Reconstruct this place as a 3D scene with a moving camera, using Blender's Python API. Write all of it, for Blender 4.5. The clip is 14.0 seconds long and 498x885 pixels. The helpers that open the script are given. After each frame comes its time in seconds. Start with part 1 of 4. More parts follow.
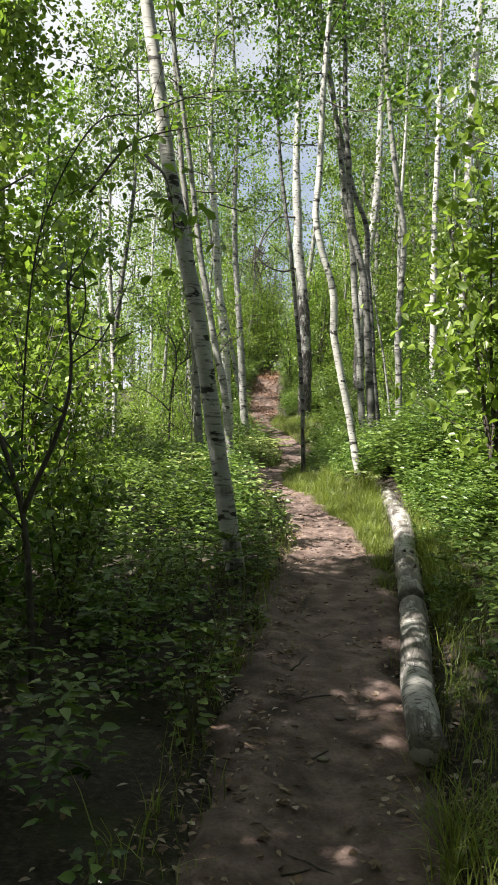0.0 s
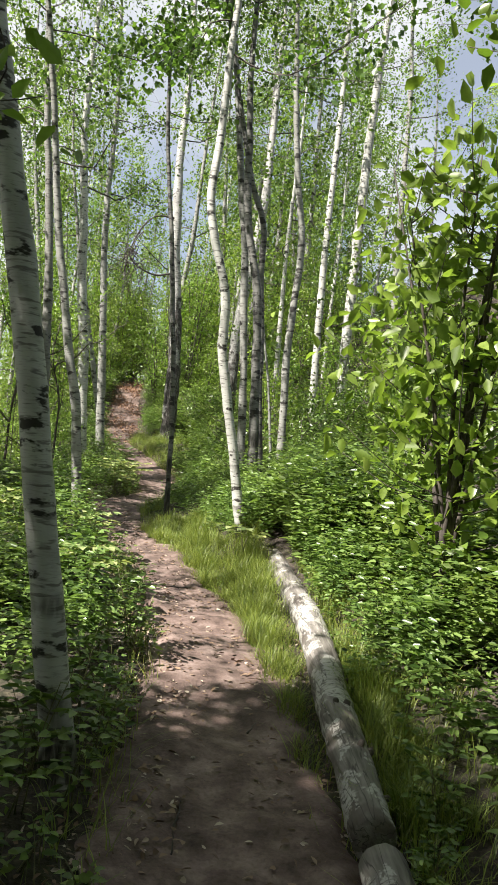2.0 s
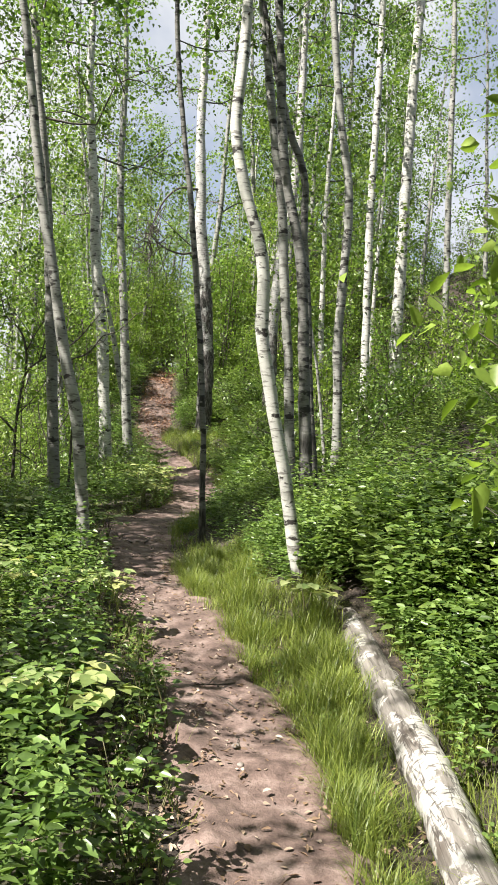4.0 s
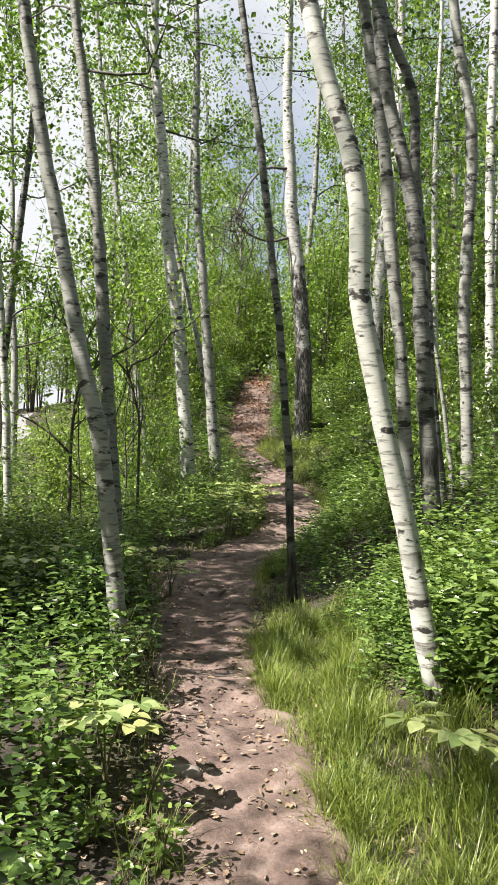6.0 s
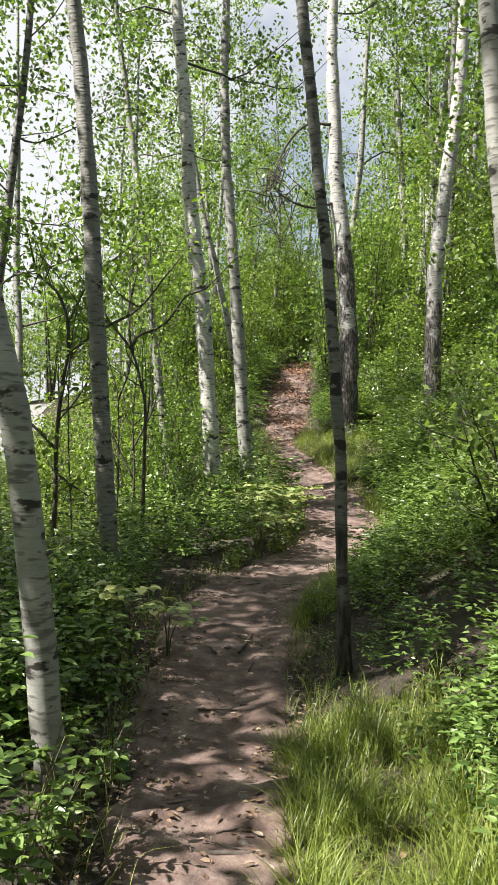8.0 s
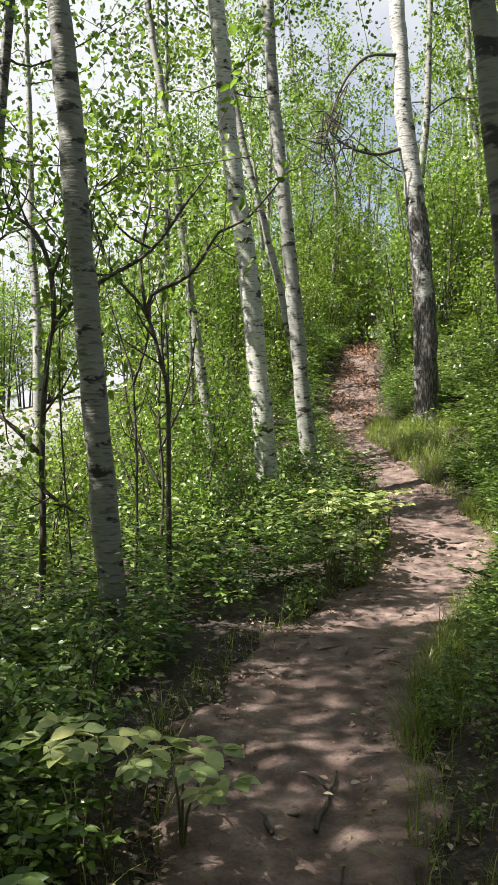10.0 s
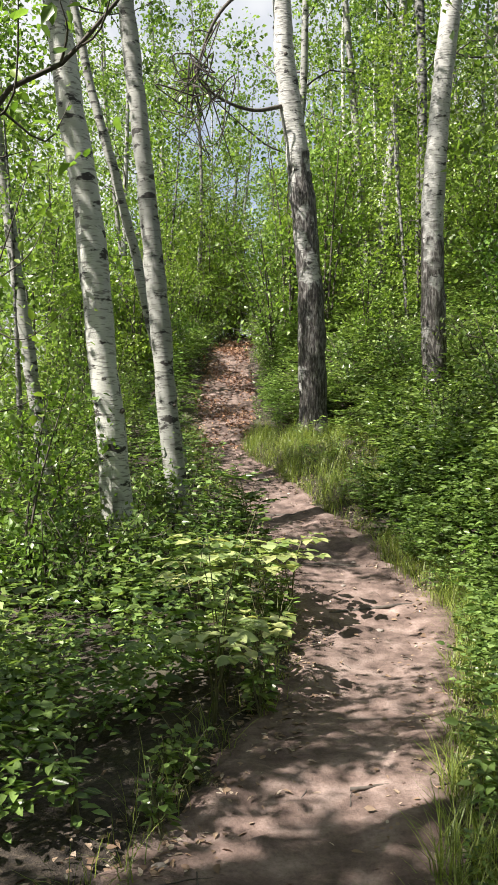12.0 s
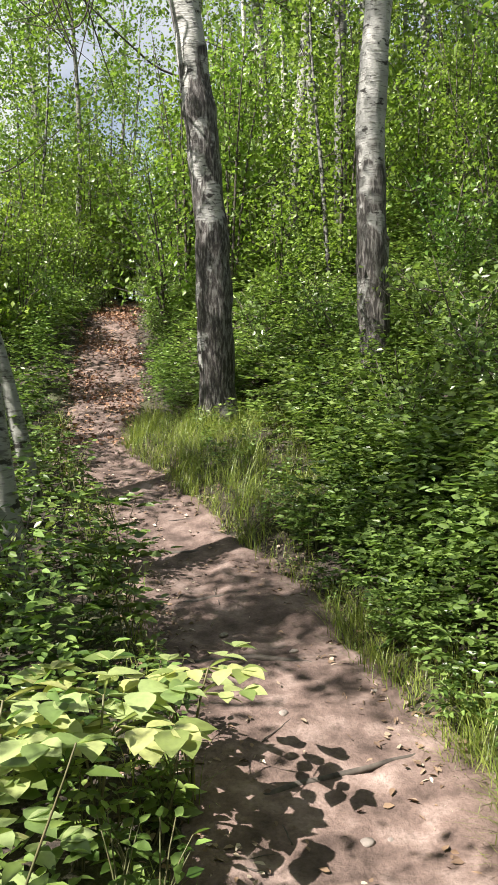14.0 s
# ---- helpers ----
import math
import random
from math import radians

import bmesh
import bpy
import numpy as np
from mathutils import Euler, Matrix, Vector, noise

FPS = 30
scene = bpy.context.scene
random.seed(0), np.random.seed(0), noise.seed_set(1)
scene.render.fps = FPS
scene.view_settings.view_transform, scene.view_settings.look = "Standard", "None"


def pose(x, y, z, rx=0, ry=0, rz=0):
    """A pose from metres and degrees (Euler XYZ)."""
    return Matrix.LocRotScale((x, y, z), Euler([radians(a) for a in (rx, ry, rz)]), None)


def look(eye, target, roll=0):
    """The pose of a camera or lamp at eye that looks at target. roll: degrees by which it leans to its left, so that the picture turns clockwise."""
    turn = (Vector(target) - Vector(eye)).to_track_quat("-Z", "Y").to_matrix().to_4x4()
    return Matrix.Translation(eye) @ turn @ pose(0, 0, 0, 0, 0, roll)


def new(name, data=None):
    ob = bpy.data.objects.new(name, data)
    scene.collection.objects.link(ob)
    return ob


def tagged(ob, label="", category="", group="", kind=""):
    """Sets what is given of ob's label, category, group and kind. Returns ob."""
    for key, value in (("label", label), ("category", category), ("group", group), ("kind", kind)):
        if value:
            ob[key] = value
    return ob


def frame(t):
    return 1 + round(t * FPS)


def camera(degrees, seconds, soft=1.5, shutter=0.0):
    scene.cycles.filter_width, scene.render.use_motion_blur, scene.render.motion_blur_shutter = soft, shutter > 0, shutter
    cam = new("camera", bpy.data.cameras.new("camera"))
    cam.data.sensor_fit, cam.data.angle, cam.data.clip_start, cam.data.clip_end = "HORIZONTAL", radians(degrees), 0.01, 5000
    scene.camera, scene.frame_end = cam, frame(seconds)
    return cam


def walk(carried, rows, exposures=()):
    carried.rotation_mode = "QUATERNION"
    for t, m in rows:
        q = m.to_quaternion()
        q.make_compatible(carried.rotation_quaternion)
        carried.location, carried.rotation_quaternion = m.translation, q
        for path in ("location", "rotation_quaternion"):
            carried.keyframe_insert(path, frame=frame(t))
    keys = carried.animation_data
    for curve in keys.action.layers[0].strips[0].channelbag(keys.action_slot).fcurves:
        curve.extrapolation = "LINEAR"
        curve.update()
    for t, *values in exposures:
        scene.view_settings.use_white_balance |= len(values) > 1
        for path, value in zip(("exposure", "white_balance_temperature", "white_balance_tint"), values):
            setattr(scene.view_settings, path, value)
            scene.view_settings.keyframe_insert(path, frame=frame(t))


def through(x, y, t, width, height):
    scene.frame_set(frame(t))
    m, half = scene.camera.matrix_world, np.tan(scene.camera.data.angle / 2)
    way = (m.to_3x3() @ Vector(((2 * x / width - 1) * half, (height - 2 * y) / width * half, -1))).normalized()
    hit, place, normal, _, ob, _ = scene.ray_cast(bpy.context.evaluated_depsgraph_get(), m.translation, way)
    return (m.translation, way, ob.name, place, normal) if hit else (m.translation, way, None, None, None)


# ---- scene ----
cam = camera(34.6, 14.0)
PATH = [
    (0, (0.35, 0.886, 1.411), (0.31, 2.885, 1.392), 2.2),
    (0.5, (0.285, 1.434, 1.458), (0.326, 3.431, 1.545), 1.2),
    (1, (0.312, 1.962, 1.495), (0.516, 3.949, 1.597), 0.4),
    (1.5, (0.325, 2.471, 1.575), (0.519, 4.462, 1.583), 2.4),
    (2, (0.295, 2.945, 1.637), (0.608, 4.919, 1.68), 6.6),
    (2.5, (0.309, 3.412, 1.646), (0.517, 5.402, 1.667), 5.5),
    (2.7, (0.318, 3.602, 1.675), (0.56, 5.587, 1.657), 6.4),
    (4.8, (0.602, 5.647, 2.004), (0.786, 7.638, 1.991), 1.9),
    (5, (0.633, 5.845, 2.009), (0.796, 7.838, 1.986), 1.8),
    (5.5, (0.702, 6.38, 2.041), (0.724, 8.377, 1.934), 0.8),
    (6, (0.742, 6.896, 2.05), (0.691, 8.895, 2.029), 1.4),
    (6.5, (0.776, 7.387, 2.05), (0.658, 9.383, 2.006), 1.2),
    (7, (0.781, 7.869, 2.083), (0.629, 9.86, 1.978), 1.0),
    (7.2, (0.776, 8.065, 2.073), (0.638, 10.059, 2.021), 1.6),
    (9.3, (0.611, 10.198, 2.007), (0.384, 12.184, 1.982), 0.0),
    (9.5, (0.593, 10.413, 2.008), (0.309, 12.392, 2.032), -1.3),
    (10, (0.527, 10.965, 2.016), (0.233, 12.942, 1.952), -0.3),
    (10.5, (0.445, 11.522, 2.038), (0.251, 13.512, 2.014), 0.5),
    (11, (0.397, 12.093, 2.062), (0.202, 14.083, 2.023), 0.6),
    (11.5, (0.349, 12.662, 2.059), (0.238, 14.659, 2.068), 1.1),
    (12, (0.319, 13.261, 2.077), (0.368, 15.259, 2.022), -0.3),
    (12.5, (0.32, 13.885, 2.106), (0.444, 15.878, 2.004), 0.9),
    (13, (0.355, 14.498, 2.098), (0.59, 16.483, 2.037), 1.5),
    (13.5, (0.444, 15.121, 2.118), (0.776, 17.092, 2.046), 1.1),
    (14, (0.533, 15.754, 2.187), (0.829, 17.728, 2.06), -0.9),
]
walk(cam, [(t, look(eye, target, roll)) for t, eye, target, roll in PATH])

# ---- light ----
SUN_AZ, SUN_EL = radians(246), radians(50)          # clockwise from +y, above the horizon
SUN_DIR = Vector((math.sin(SUN_AZ) * math.cos(SUN_EL), math.cos(SUN_AZ) * math.cos(SUN_EL), math.sin(SUN_EL)))
world = bpy.data.worlds.new("world")
scene.world = world
world.use_nodes = True
wn = world.node_tree
sky = wn.nodes.new("ShaderNodeTexSky")
sky.sky_type, sky.sun_disc = "NISHITA", False
sky.sun_elevation, sky.sun_rotation = SUN_EL, SUN_AZ
sky.air_density, sky.dust_density, sky.ozone_density = 0.9, 0.6, 1.6
# broken white cloud over the blue
wtc = wn.nodes.new("ShaderNodeTexCoord")
wno = wn.nodes.new("ShaderNodeTexNoise")
wno.inputs["Scale"].default_value, wno.inputs["Detail"].default_value = 2.6, 6.0
wra = wn.nodes.new("ShaderNodeValToRGB")
wra.color_ramp.elements[0].position, wra.color_ramp.elements[1].position = 0.42, 0.53
wra.color_ramp.elements[0].color = (0.38, 0.38, 0.38, 1)
wmx = wn.nodes.new("ShaderNodeMixRGB")
wmx.inputs[2].default_value = (6.2, 6.3, 6.5, 1)
wn.links.new(wtc.outputs["Generated"], wno.inputs["Vector"])
wdr = wn.nodes.new("ShaderNodeVectorMath")          # thicker cloud over the open ground, blue over the slope
wdr.operation = "DOT_PRODUCT"
wdr.inputs[1].default_value = (-0.22, 0.02, -0.05)
wsm = wn.nodes.new("ShaderNodeMath")
wn.links.new(wtc.outputs["Generated"], wdr.inputs[0])
wn.links.new(wno.outputs["Fac"], wsm.inputs[0])
wn.links.new(wdr.outputs["Value"], wsm.inputs[1])
wn.links.new(wsm.outputs[0], wra.inputs["Fac"])
wn.links.new(wra.outputs["Color"], wmx.inputs[0])
wn.links.new(sky.outputs[0], wmx.inputs[1])
wn.links.new(wmx.outputs[0], wn.nodes["Background"].inputs[0])
wn.nodes["Background"].inputs[1].default_value = 0.05
sun = new("sun", bpy.data.lights.new("sun", "SUN"))
sun.data.energy, sun.data.angle, sun.data.color = 5.0, radians(0.53), (1.0, 0.93, 0.85)
sun.matrix_world = look((0, 0, 30), Vector((0, 0, 30)) - SUN_DIR)
scene.view_settings.exposure = 1.6


# ---- materials ----
def material(name):
    m = bpy.data.materials.new(name)
    m.use_nodes = True
    return m, m.node_tree, m.node_tree.nodes["Principled BSDF"]


def add(nt, kind, **values):
    n = nt.nodes.new(kind)
    for k, v in values.items():
        n.inputs[k.replace("_", " ")].default_value = v
    return n


def ramp(nt, source, stops):
    r = nt.nodes.new("ShaderNodeValToRGB")
    el = r.color_ramp.elements
    while len(el) < len(stops):
        el.new(0.5)
    for e, (p, c) in zip(el, stops):
        e.position, e.color = p, (*c, 1)
    nt.links.new(source, r.inputs["Fac"])
    return r.outputs["Color"]


def mix(nt, fac, a, b, mode="MIX"):
    n = nt.nodes.new("ShaderNodeMixRGB")
    n.blend_type = mode
    for socket, v in zip(n.inputs, (fac, a, b)):
        if hasattr(v, "is_linked"):
            nt.links.new(v, socket)
        else:
            socket.default_value = v if isinstance(v, (int, float)) else (*v, 1)
    return n.outputs[0]


def noise_of(nt, vec, scale, detail=4.0, rough=0.55, squeeze=None):
    n = add(nt, "ShaderNodeTexNoise", Scale=scale, Detail=detail, Roughness=rough)
    if squeeze:
        mp = nt.nodes.new("ShaderNodeMapping")
        mp.inputs["Scale"].default_value = squeeze
        nt.links.new(vec, mp.inputs["Vector"])
        vec = mp.outputs[0]
    nt.links.new(vec, n.inputs["Vector"])
    return n.outputs["Fac"]


def bump(nt, bsdf, height, strength, distance=0.01):
    b = add(nt, "ShaderNodeBump", Strength=strength, Distance=distance)
    nt.links.new(height, b.inputs["Height"])
    nt.links.new(b.outputs[0], bsdf.inputs["Normal"])


def leaf_material(name, dark, light, through, gloss=0.38, share=0.42):
    m, nt, bs = material(name)
    geo = nt.nodes.new("ShaderNodeNewGeometry")
    info = nt.nodes.new("ShaderNodeObjectInfo")
    col = ramp(nt, geo.outputs["Random Per Island"], [(0.0, dark), (0.75, light), (1.0, tuple(min(1, c * 1.25) for c in light))])
    tint = ramp(nt, info.outputs["Random"], [(0, (0.85, 0.95, 0.9)), (1, (1.12, 1.04, 0.95))])
    col = mix(nt, 1.0, col, tint, "MULTIPLY")
    vein = noise_of(nt, nt.nodes.new("ShaderNodeTexCoord").outputs["Object"], 55, 2)
    col = mix(nt, 0.35, col, ramp(nt, vein, [(0.3, (0.6, 0.6, 0.6)), (0.7, (1.2, 1.2, 1.2))]), "MULTIPLY")
    nt.links.new(col, bs.inputs["Base Color"])
    bs.inputs["Roughness"].default_value = gloss
    bs.inputs["Specular IOR Level"].default_value = 0.55
    tr = nt.nodes.new("ShaderNodeBsdfTranslucent")
    nt.links.new(mix(nt, 1.0, col, through, "MULTIPLY"), tr.inputs[0])
    mx = nt.nodes.new("ShaderNodeMixShader")
    mx.inputs[0].default_value = share
    nt.links.new(bs.outputs[0], mx.inputs[1])
    nt.links.new(tr.outputs[0], mx.inputs[2])
    nt.links.new(mx.outputs[0], nt.nodes["Material Output"].inputs[0])
    return m


LEAF_CANOPY = leaf_material("canopy_leaf", (0.03, 0.065, 0.012), (0.145, 0.23, 0.045), (1.3, 1.4, 0.78))
LEAF_YELLOW = leaf_material("young_leaf", (0.085, 0.145, 0.02), (0.205, 0.295, 0.057), (1.28, 1.4, 0.8))
LEAF_HERB = leaf_material("herb_leaf", (0.035, 0.072, 0.012), (0.195, 0.28, 0.082), (1.32, 1.38, 0.78), 0.32, 0.36)
LEAF_SHRUB = leaf_material("shrub_leaf", (0.035, 0.08, 0.016), (0.14, 0.225, 0.04), (1.35, 1.4, 0.75), 0.35)
LEAF_BROAD = leaf_material("broad_leaf", (0.16, 0.22, 0.07), (0.34, 0.38, 0.17), (1.4, 1.4, 0.85), 0.32, 0.34)
GRASS = leaf_material("grass_blade", (0.08, 0.13, 0.02), (0.22, 0.27, 0.06), (1.4, 1.4, 0.9), 0.45, 0.35)


def litter_material(name, stops):
    m, nt, bs = material(name)
    geo = nt.nodes.new("ShaderNodeNewGeometry")
    nt.links.new(ramp(nt, geo.outputs["Random Per Island"], stops), bs.inputs["Base Color"])
    bs.inputs["Roughness"].default_value = 0.75
    return m


LITTER = litter_material("dry_leaf", [(0, (0.09, 0.055, 0.035)), (0.5, (0.2, 0.13, 0.08)), (0.85, (0.3, 0.235, 0.175)), (1, (0.46, 0.39, 0.31))])
RUSSET = litter_material("russet_leaf", [(0, (0.10, 0.05, 0.03)), (0.5, (0.22, 0.11, 0.06)), (1, (0.4, 0.25, 0.15))])


def bark_material(name, pale, dark, scars, dark_to, fissure=0.5):
    """Smooth pale bark with cross-wise marks and black scars; rough dark bark below the height dark_to."""
    m, nt, bs = material(name)
    vec = nt.nodes.new("ShaderNodeTexCoord").outputs["Object"]
    tone = ramp(nt, noise_of(nt, vec, 5, 5), [(0.3, tuple(c * 0.62 for c in pale)), (0.65, pale)])
    dash = noise_of(nt, vec, 1.0, 2, 0.5, (11, 11, 62))
    col = mix(nt, ramp(nt, dash, [(0.56, (0, 0, 0)), (0.64, (0.72, 0.72, 0.72))]), tone, dark)
    hair = noise_of(nt, vec, 1.0, 3, 0.6, (24, 24, 170))
    col = mix(nt, ramp(nt, hair, [(0.52, (0, 0, 0)), (0.66, (0.6, 0.6, 0.6))]), col, tuple(0.5 * (a + b) for a, b in zip(pale, dark)))
    ring = noise_of(nt, vec, 1.0, 4, 0.6, (6.5, 6.5, 15))
    col = mix(nt, ramp(nt, ring, [(scars, (0, 0, 0)), (scars + 0.05, (1, 1, 1))]), col, tuple(c * 0.35 for c in dark))
    furrow = noise_of(nt, vec, 1.0, 5, 0.65, (42, 42, 9))
    rough = ramp(nt, furrow, [(0.41, tuple(c * 0.3 for c in dark)), (0.5, dark), (0.6, tuple(0.3 * a + 0.7 * b for a, b in zip(pale, dark)))])
    sep = nt.nodes.new("ShaderNodeSeparateXYZ")
    nt.links.new(vec, sep.inputs[0])
    wob = nt.nodes.new("ShaderNodeMath")
    wob.operation = "MULTIPLY_ADD"
    wob.inputs[1].default_value = 4.0
    nt.links.new(noise_of(nt, vec, 1.0, 3, 0.6, (1.6, 1.6, 2.0)), wob.inputs[0])
    nt.links.new(sep.outputs["Z"], wob.inputs[2])
    rng = nt.nodes.new("ShaderNodeMapRange")
    for k, v in zip(("From Min", "From Max", "To Min", "To Max"), (dark_to + 1.8, dark_to + 2.1, 1, 0)):
        rng.inputs[k].default_value = v
    nt.links.new(wob.outputs[0], rng.inputs["Value"])
    bare = ramp(nt, noise_of(nt, vec, 1.0, 4, 0.6, (3.5, 3.5, 2.2)), [(0.56, (1, 1, 1)), (0.6, (0.12, 0.12, 0.12))])
    low = mix(nt, 1.0, rng.outputs[0], bare, "MULTIPLY")
    col = mix(nt, low, col, rough)
    nt.links.new(col, bs.inputs["Base Color"])
    bs.inputs["Roughness"].default_value = 0.7
    h = mix(nt, low, mix(nt, 0.5, dash, ring), furrow)
    bump(nt, bs, h, fissure, 0.02)
    return m


BARK_BIRCH = bark_material("birch_bark", (0.48, 0.485, 0.445), (0.07, 0.06, 0.052), 0.57, 0.2, 0.16)
BARK_ASPEN = bark_material("aspen_bark", (0.29, 0.295, 0.27), (0.06, 0.053, 0.046), 0.565, 0.15, 0.22)
BARK_POPLAR = bark_material("poplar_bark", (0.42, 0.42, 0.4), (0.05, 0.042, 0.038), 0.6, 4.1, 0.8)
BARK_PALE_POPLAR = bark_material("pale_poplar_bark", (0.38, 0.38, 0.36), (0.06, 0.052, 0.046), 0.6, 2.3, 0.6)
BARK_DARK = bark_material("dark_bark", (0.165, 0.165, 0.152), (0.042, 0.039, 0.035), 0.525, 0.5, 0.6)
BARK_GREY = bark_material("grey_bark", (0.24, 0.238, 0.22), (0.065, 0.058, 0.05), 0.575, 0.1, 0.7)
TWIG, nt_, bs_ = material("twig_bark")
nt_.links.new(ramp(nt_, noise_of(nt_, nt_.nodes.new("ShaderNodeTexCoord").outputs["Object"], 30, 3), [(0.3, (0.03, 0.024, 0.02)), (0.7, (0.095, 0.08, 0.066))]), bs_.inputs["Base Color"])
bs_.inputs["Roughness"].default_value = 0.8
STEM, nt_, bs_ = material("green_stem")
nt_.links.new(ramp(nt_, noise_of(nt_, nt_.nodes.new("ShaderNodeTexCoord").outputs["Object"], 12, 3), [(0.3, (0.07, 0.09, 0.03)), (0.7, (0.16, 0.13, 0.07))]), bs_.inputs["Base Color"])
bs_.inputs["Roughness"].default_value = 0.6

LOGWOOD, nt_, bs_ = material("weathered_log_wood")
turn_log = nt_.nodes.new("ShaderNodeVectorRotate")
turn_log.rotation_type = "Z_AXIS"
turn_log.inputs["Angle"].default_value = radians(7.1)          # the grain follows the log
nt_.links.new(nt_.nodes.new("ShaderNodeTexCoord").outputs["Object"], turn_log.inputs["Vector"])
vec_ = turn_log.outputs[0]
grain_ = noise_of(nt_, vec_, 1.0, 5, 0.6, (40, 2.5, 40))
patch_ = noise_of(nt_, vec_, 2.6, 4, 0.6)
c_ = ramp(nt_, grain_, [(0.3, (0.055, 0.047, 0.04)), (0.5, (0.15, 0.137, 0.122)), (0.72, (0.25, 0.233, 0.212))])
c_ = mix(nt_, ramp(nt_, patch_, [(0.55, (0, 0, 0)), (0.62, (0.85, 0.85, 0.85))]), c_, (0.085, 0.07, 0.058))
rag_ = noise_of(nt_, vec_, 1.0, 5, 0.65, (7, 3.2, 7))
c_ = mix(nt_, ramp(nt_, rag_, [(0.5, (0, 0, 0)), (0.53, (0.9, 0.9, 0.9))]), c_, ramp(nt_, noise_of(nt_, vec_, 1.0, 3, 0.6, (22, 60, 22)), [(0.36, (0.09, 0.08, 0.07)), (0.46, (0.36, 0.35, 0.325)), (0.7, (0.46, 0.45, 0.42))]))
crack_ = noise_of(nt_, vec_, 1.0, 3, 0.5, (16, 1.1, 16))
c_ = mix(nt_, ramp(nt_, crack_, [(0.485, (0, 0, 0)), (0.5, (0.9, 0.9, 0.9)), (0.515, (0, 0, 0))]), c_, (0.03, 0.025, 0.022))
nt_.links.new(c_, bs_.inputs["Base Color"])
bs_.inputs["Roughness"].default_value = 0.75
bump(nt_, bs_, mix(nt_, 0.5, grain_, rag_), 0.7, 0.015)

SOIL, nt_, bs_ = material("trodden_soil")
vec_ = nt_.nodes.new("ShaderNodeTexCoord").outputs["Object"]
big_, mid_, fine_ = noise_of(nt_, vec_, 0.9, 4), noise_of(nt_, vec_, 7, 6, 0.6), noise_of(nt_, vec_, 70, 4, 0.6)
c_ = ramp(nt_, mid_, [(0.3, (0.05, 0.032, 0.026)), (0.5, (0.14, 0.097, 0.083)), (0.72, (0.28, 0.213, 0.19))])
c_ = mix(nt_, 0.5, c_, ramp(nt_, big_, [(0.35, (0.6, 0.58, 0.56)), (0.65, (1.1, 1.08, 1.06))]), "MULTIPLY")
c_ = mix(nt_, 0.6, c_, ramp(nt_, fine_, [(0.3, (0.55, 0.53, 0.5)), (0.5, (1, 1, 1)), (0.75, (1.25, 1.22, 1.2))]), "MULTIPLY")
nt_.links.new(c_, bs_.inputs["Base Color"])
bs_.inputs["Roughness"].default_value = 0.9
bump(nt_, bs_, mix(nt_, 0.4, mid_, fine_), 0.7, 0.022)

FOREST, nt_, bs_ = material("forest_floor")
vec_ = nt_.nodes.new("ShaderNodeTexCoord").outputs["Object"]
a_, b_ = noise_of(nt_, vec_, 1.6, 5, 0.6), noise_of(nt_, vec_, 38, 5, 0.65)
c_ = ramp(nt_, b_, [(0.3, (0.013, 0.01, 0.008)), (0.52, (0.036, 0.027, 0.02)), (0.72, (0.1, 0.078, 0.057))])
c_ = mix(nt_, ramp(nt_, a_, [(0.5, (0, 0, 0)), (0.7, (0.6, 0.6, 0.6))]), c_, (0.06, 0.075, 0.025))
nt_.links.new(c_, bs_.inputs["Base Color"])
bs_.inputs["Roughness"].default_value = 0.95
bump(nt_, bs_, b_, 0.7, 0.03)

GRAVEL, nt_, bs_ = material("pale_gravel")
vec_ = nt_.nodes.new("ShaderNodeTexCoord").outputs["Object"]
c_ = ramp(nt_, noise_of(nt_, vec_, 24, 6, 0.7), [(0.3, (0.13, 0.13, 0.13)), (0.7, (0.24, 0.24, 0.24))])
c_ = mix(nt_, 0.6, c_, ramp(nt_, noise_of(nt_, vec_, 0.4, 4), [(0.35, (0.7, 0.7, 0.7)), (0.65, (1.1, 1.1, 1.1))]), "MULTIPLY")
nt_.links.new(c_, bs_.inputs["Base Color"])
bs_.inputs["Roughness"].default_value = 0.9

STONE, nt_, bs_ = material("pale_stone")
vec_ = nt_.nodes.new("ShaderNodeTexCoord").outputs["Object"]
nt_.links.new(ramp(nt_, noise_of(nt_, vec_, 22, 5), [(0.3, (0.13, 0.11, 0.095)), (0.7, (0.27, 0.235, 0.21))]), bs_.inputs["Base Color"])
bs_.inputs["Roughness"].default_value = 0.85


# ---- the lie of the land ----
def table(ys, vs, width=0.9):
    """A smooth run of values along y."""
    fine = np.arange(-60, 140, 0.1)
    raw = np.interp(fine, ys, vs)
    n = int(width / 0.1)
    return fine, np.convolve(np.pad(raw, n, mode="edge"), np.hanning(2 * n + 1) / np.hanning(2 * n + 1).sum(), "valid")


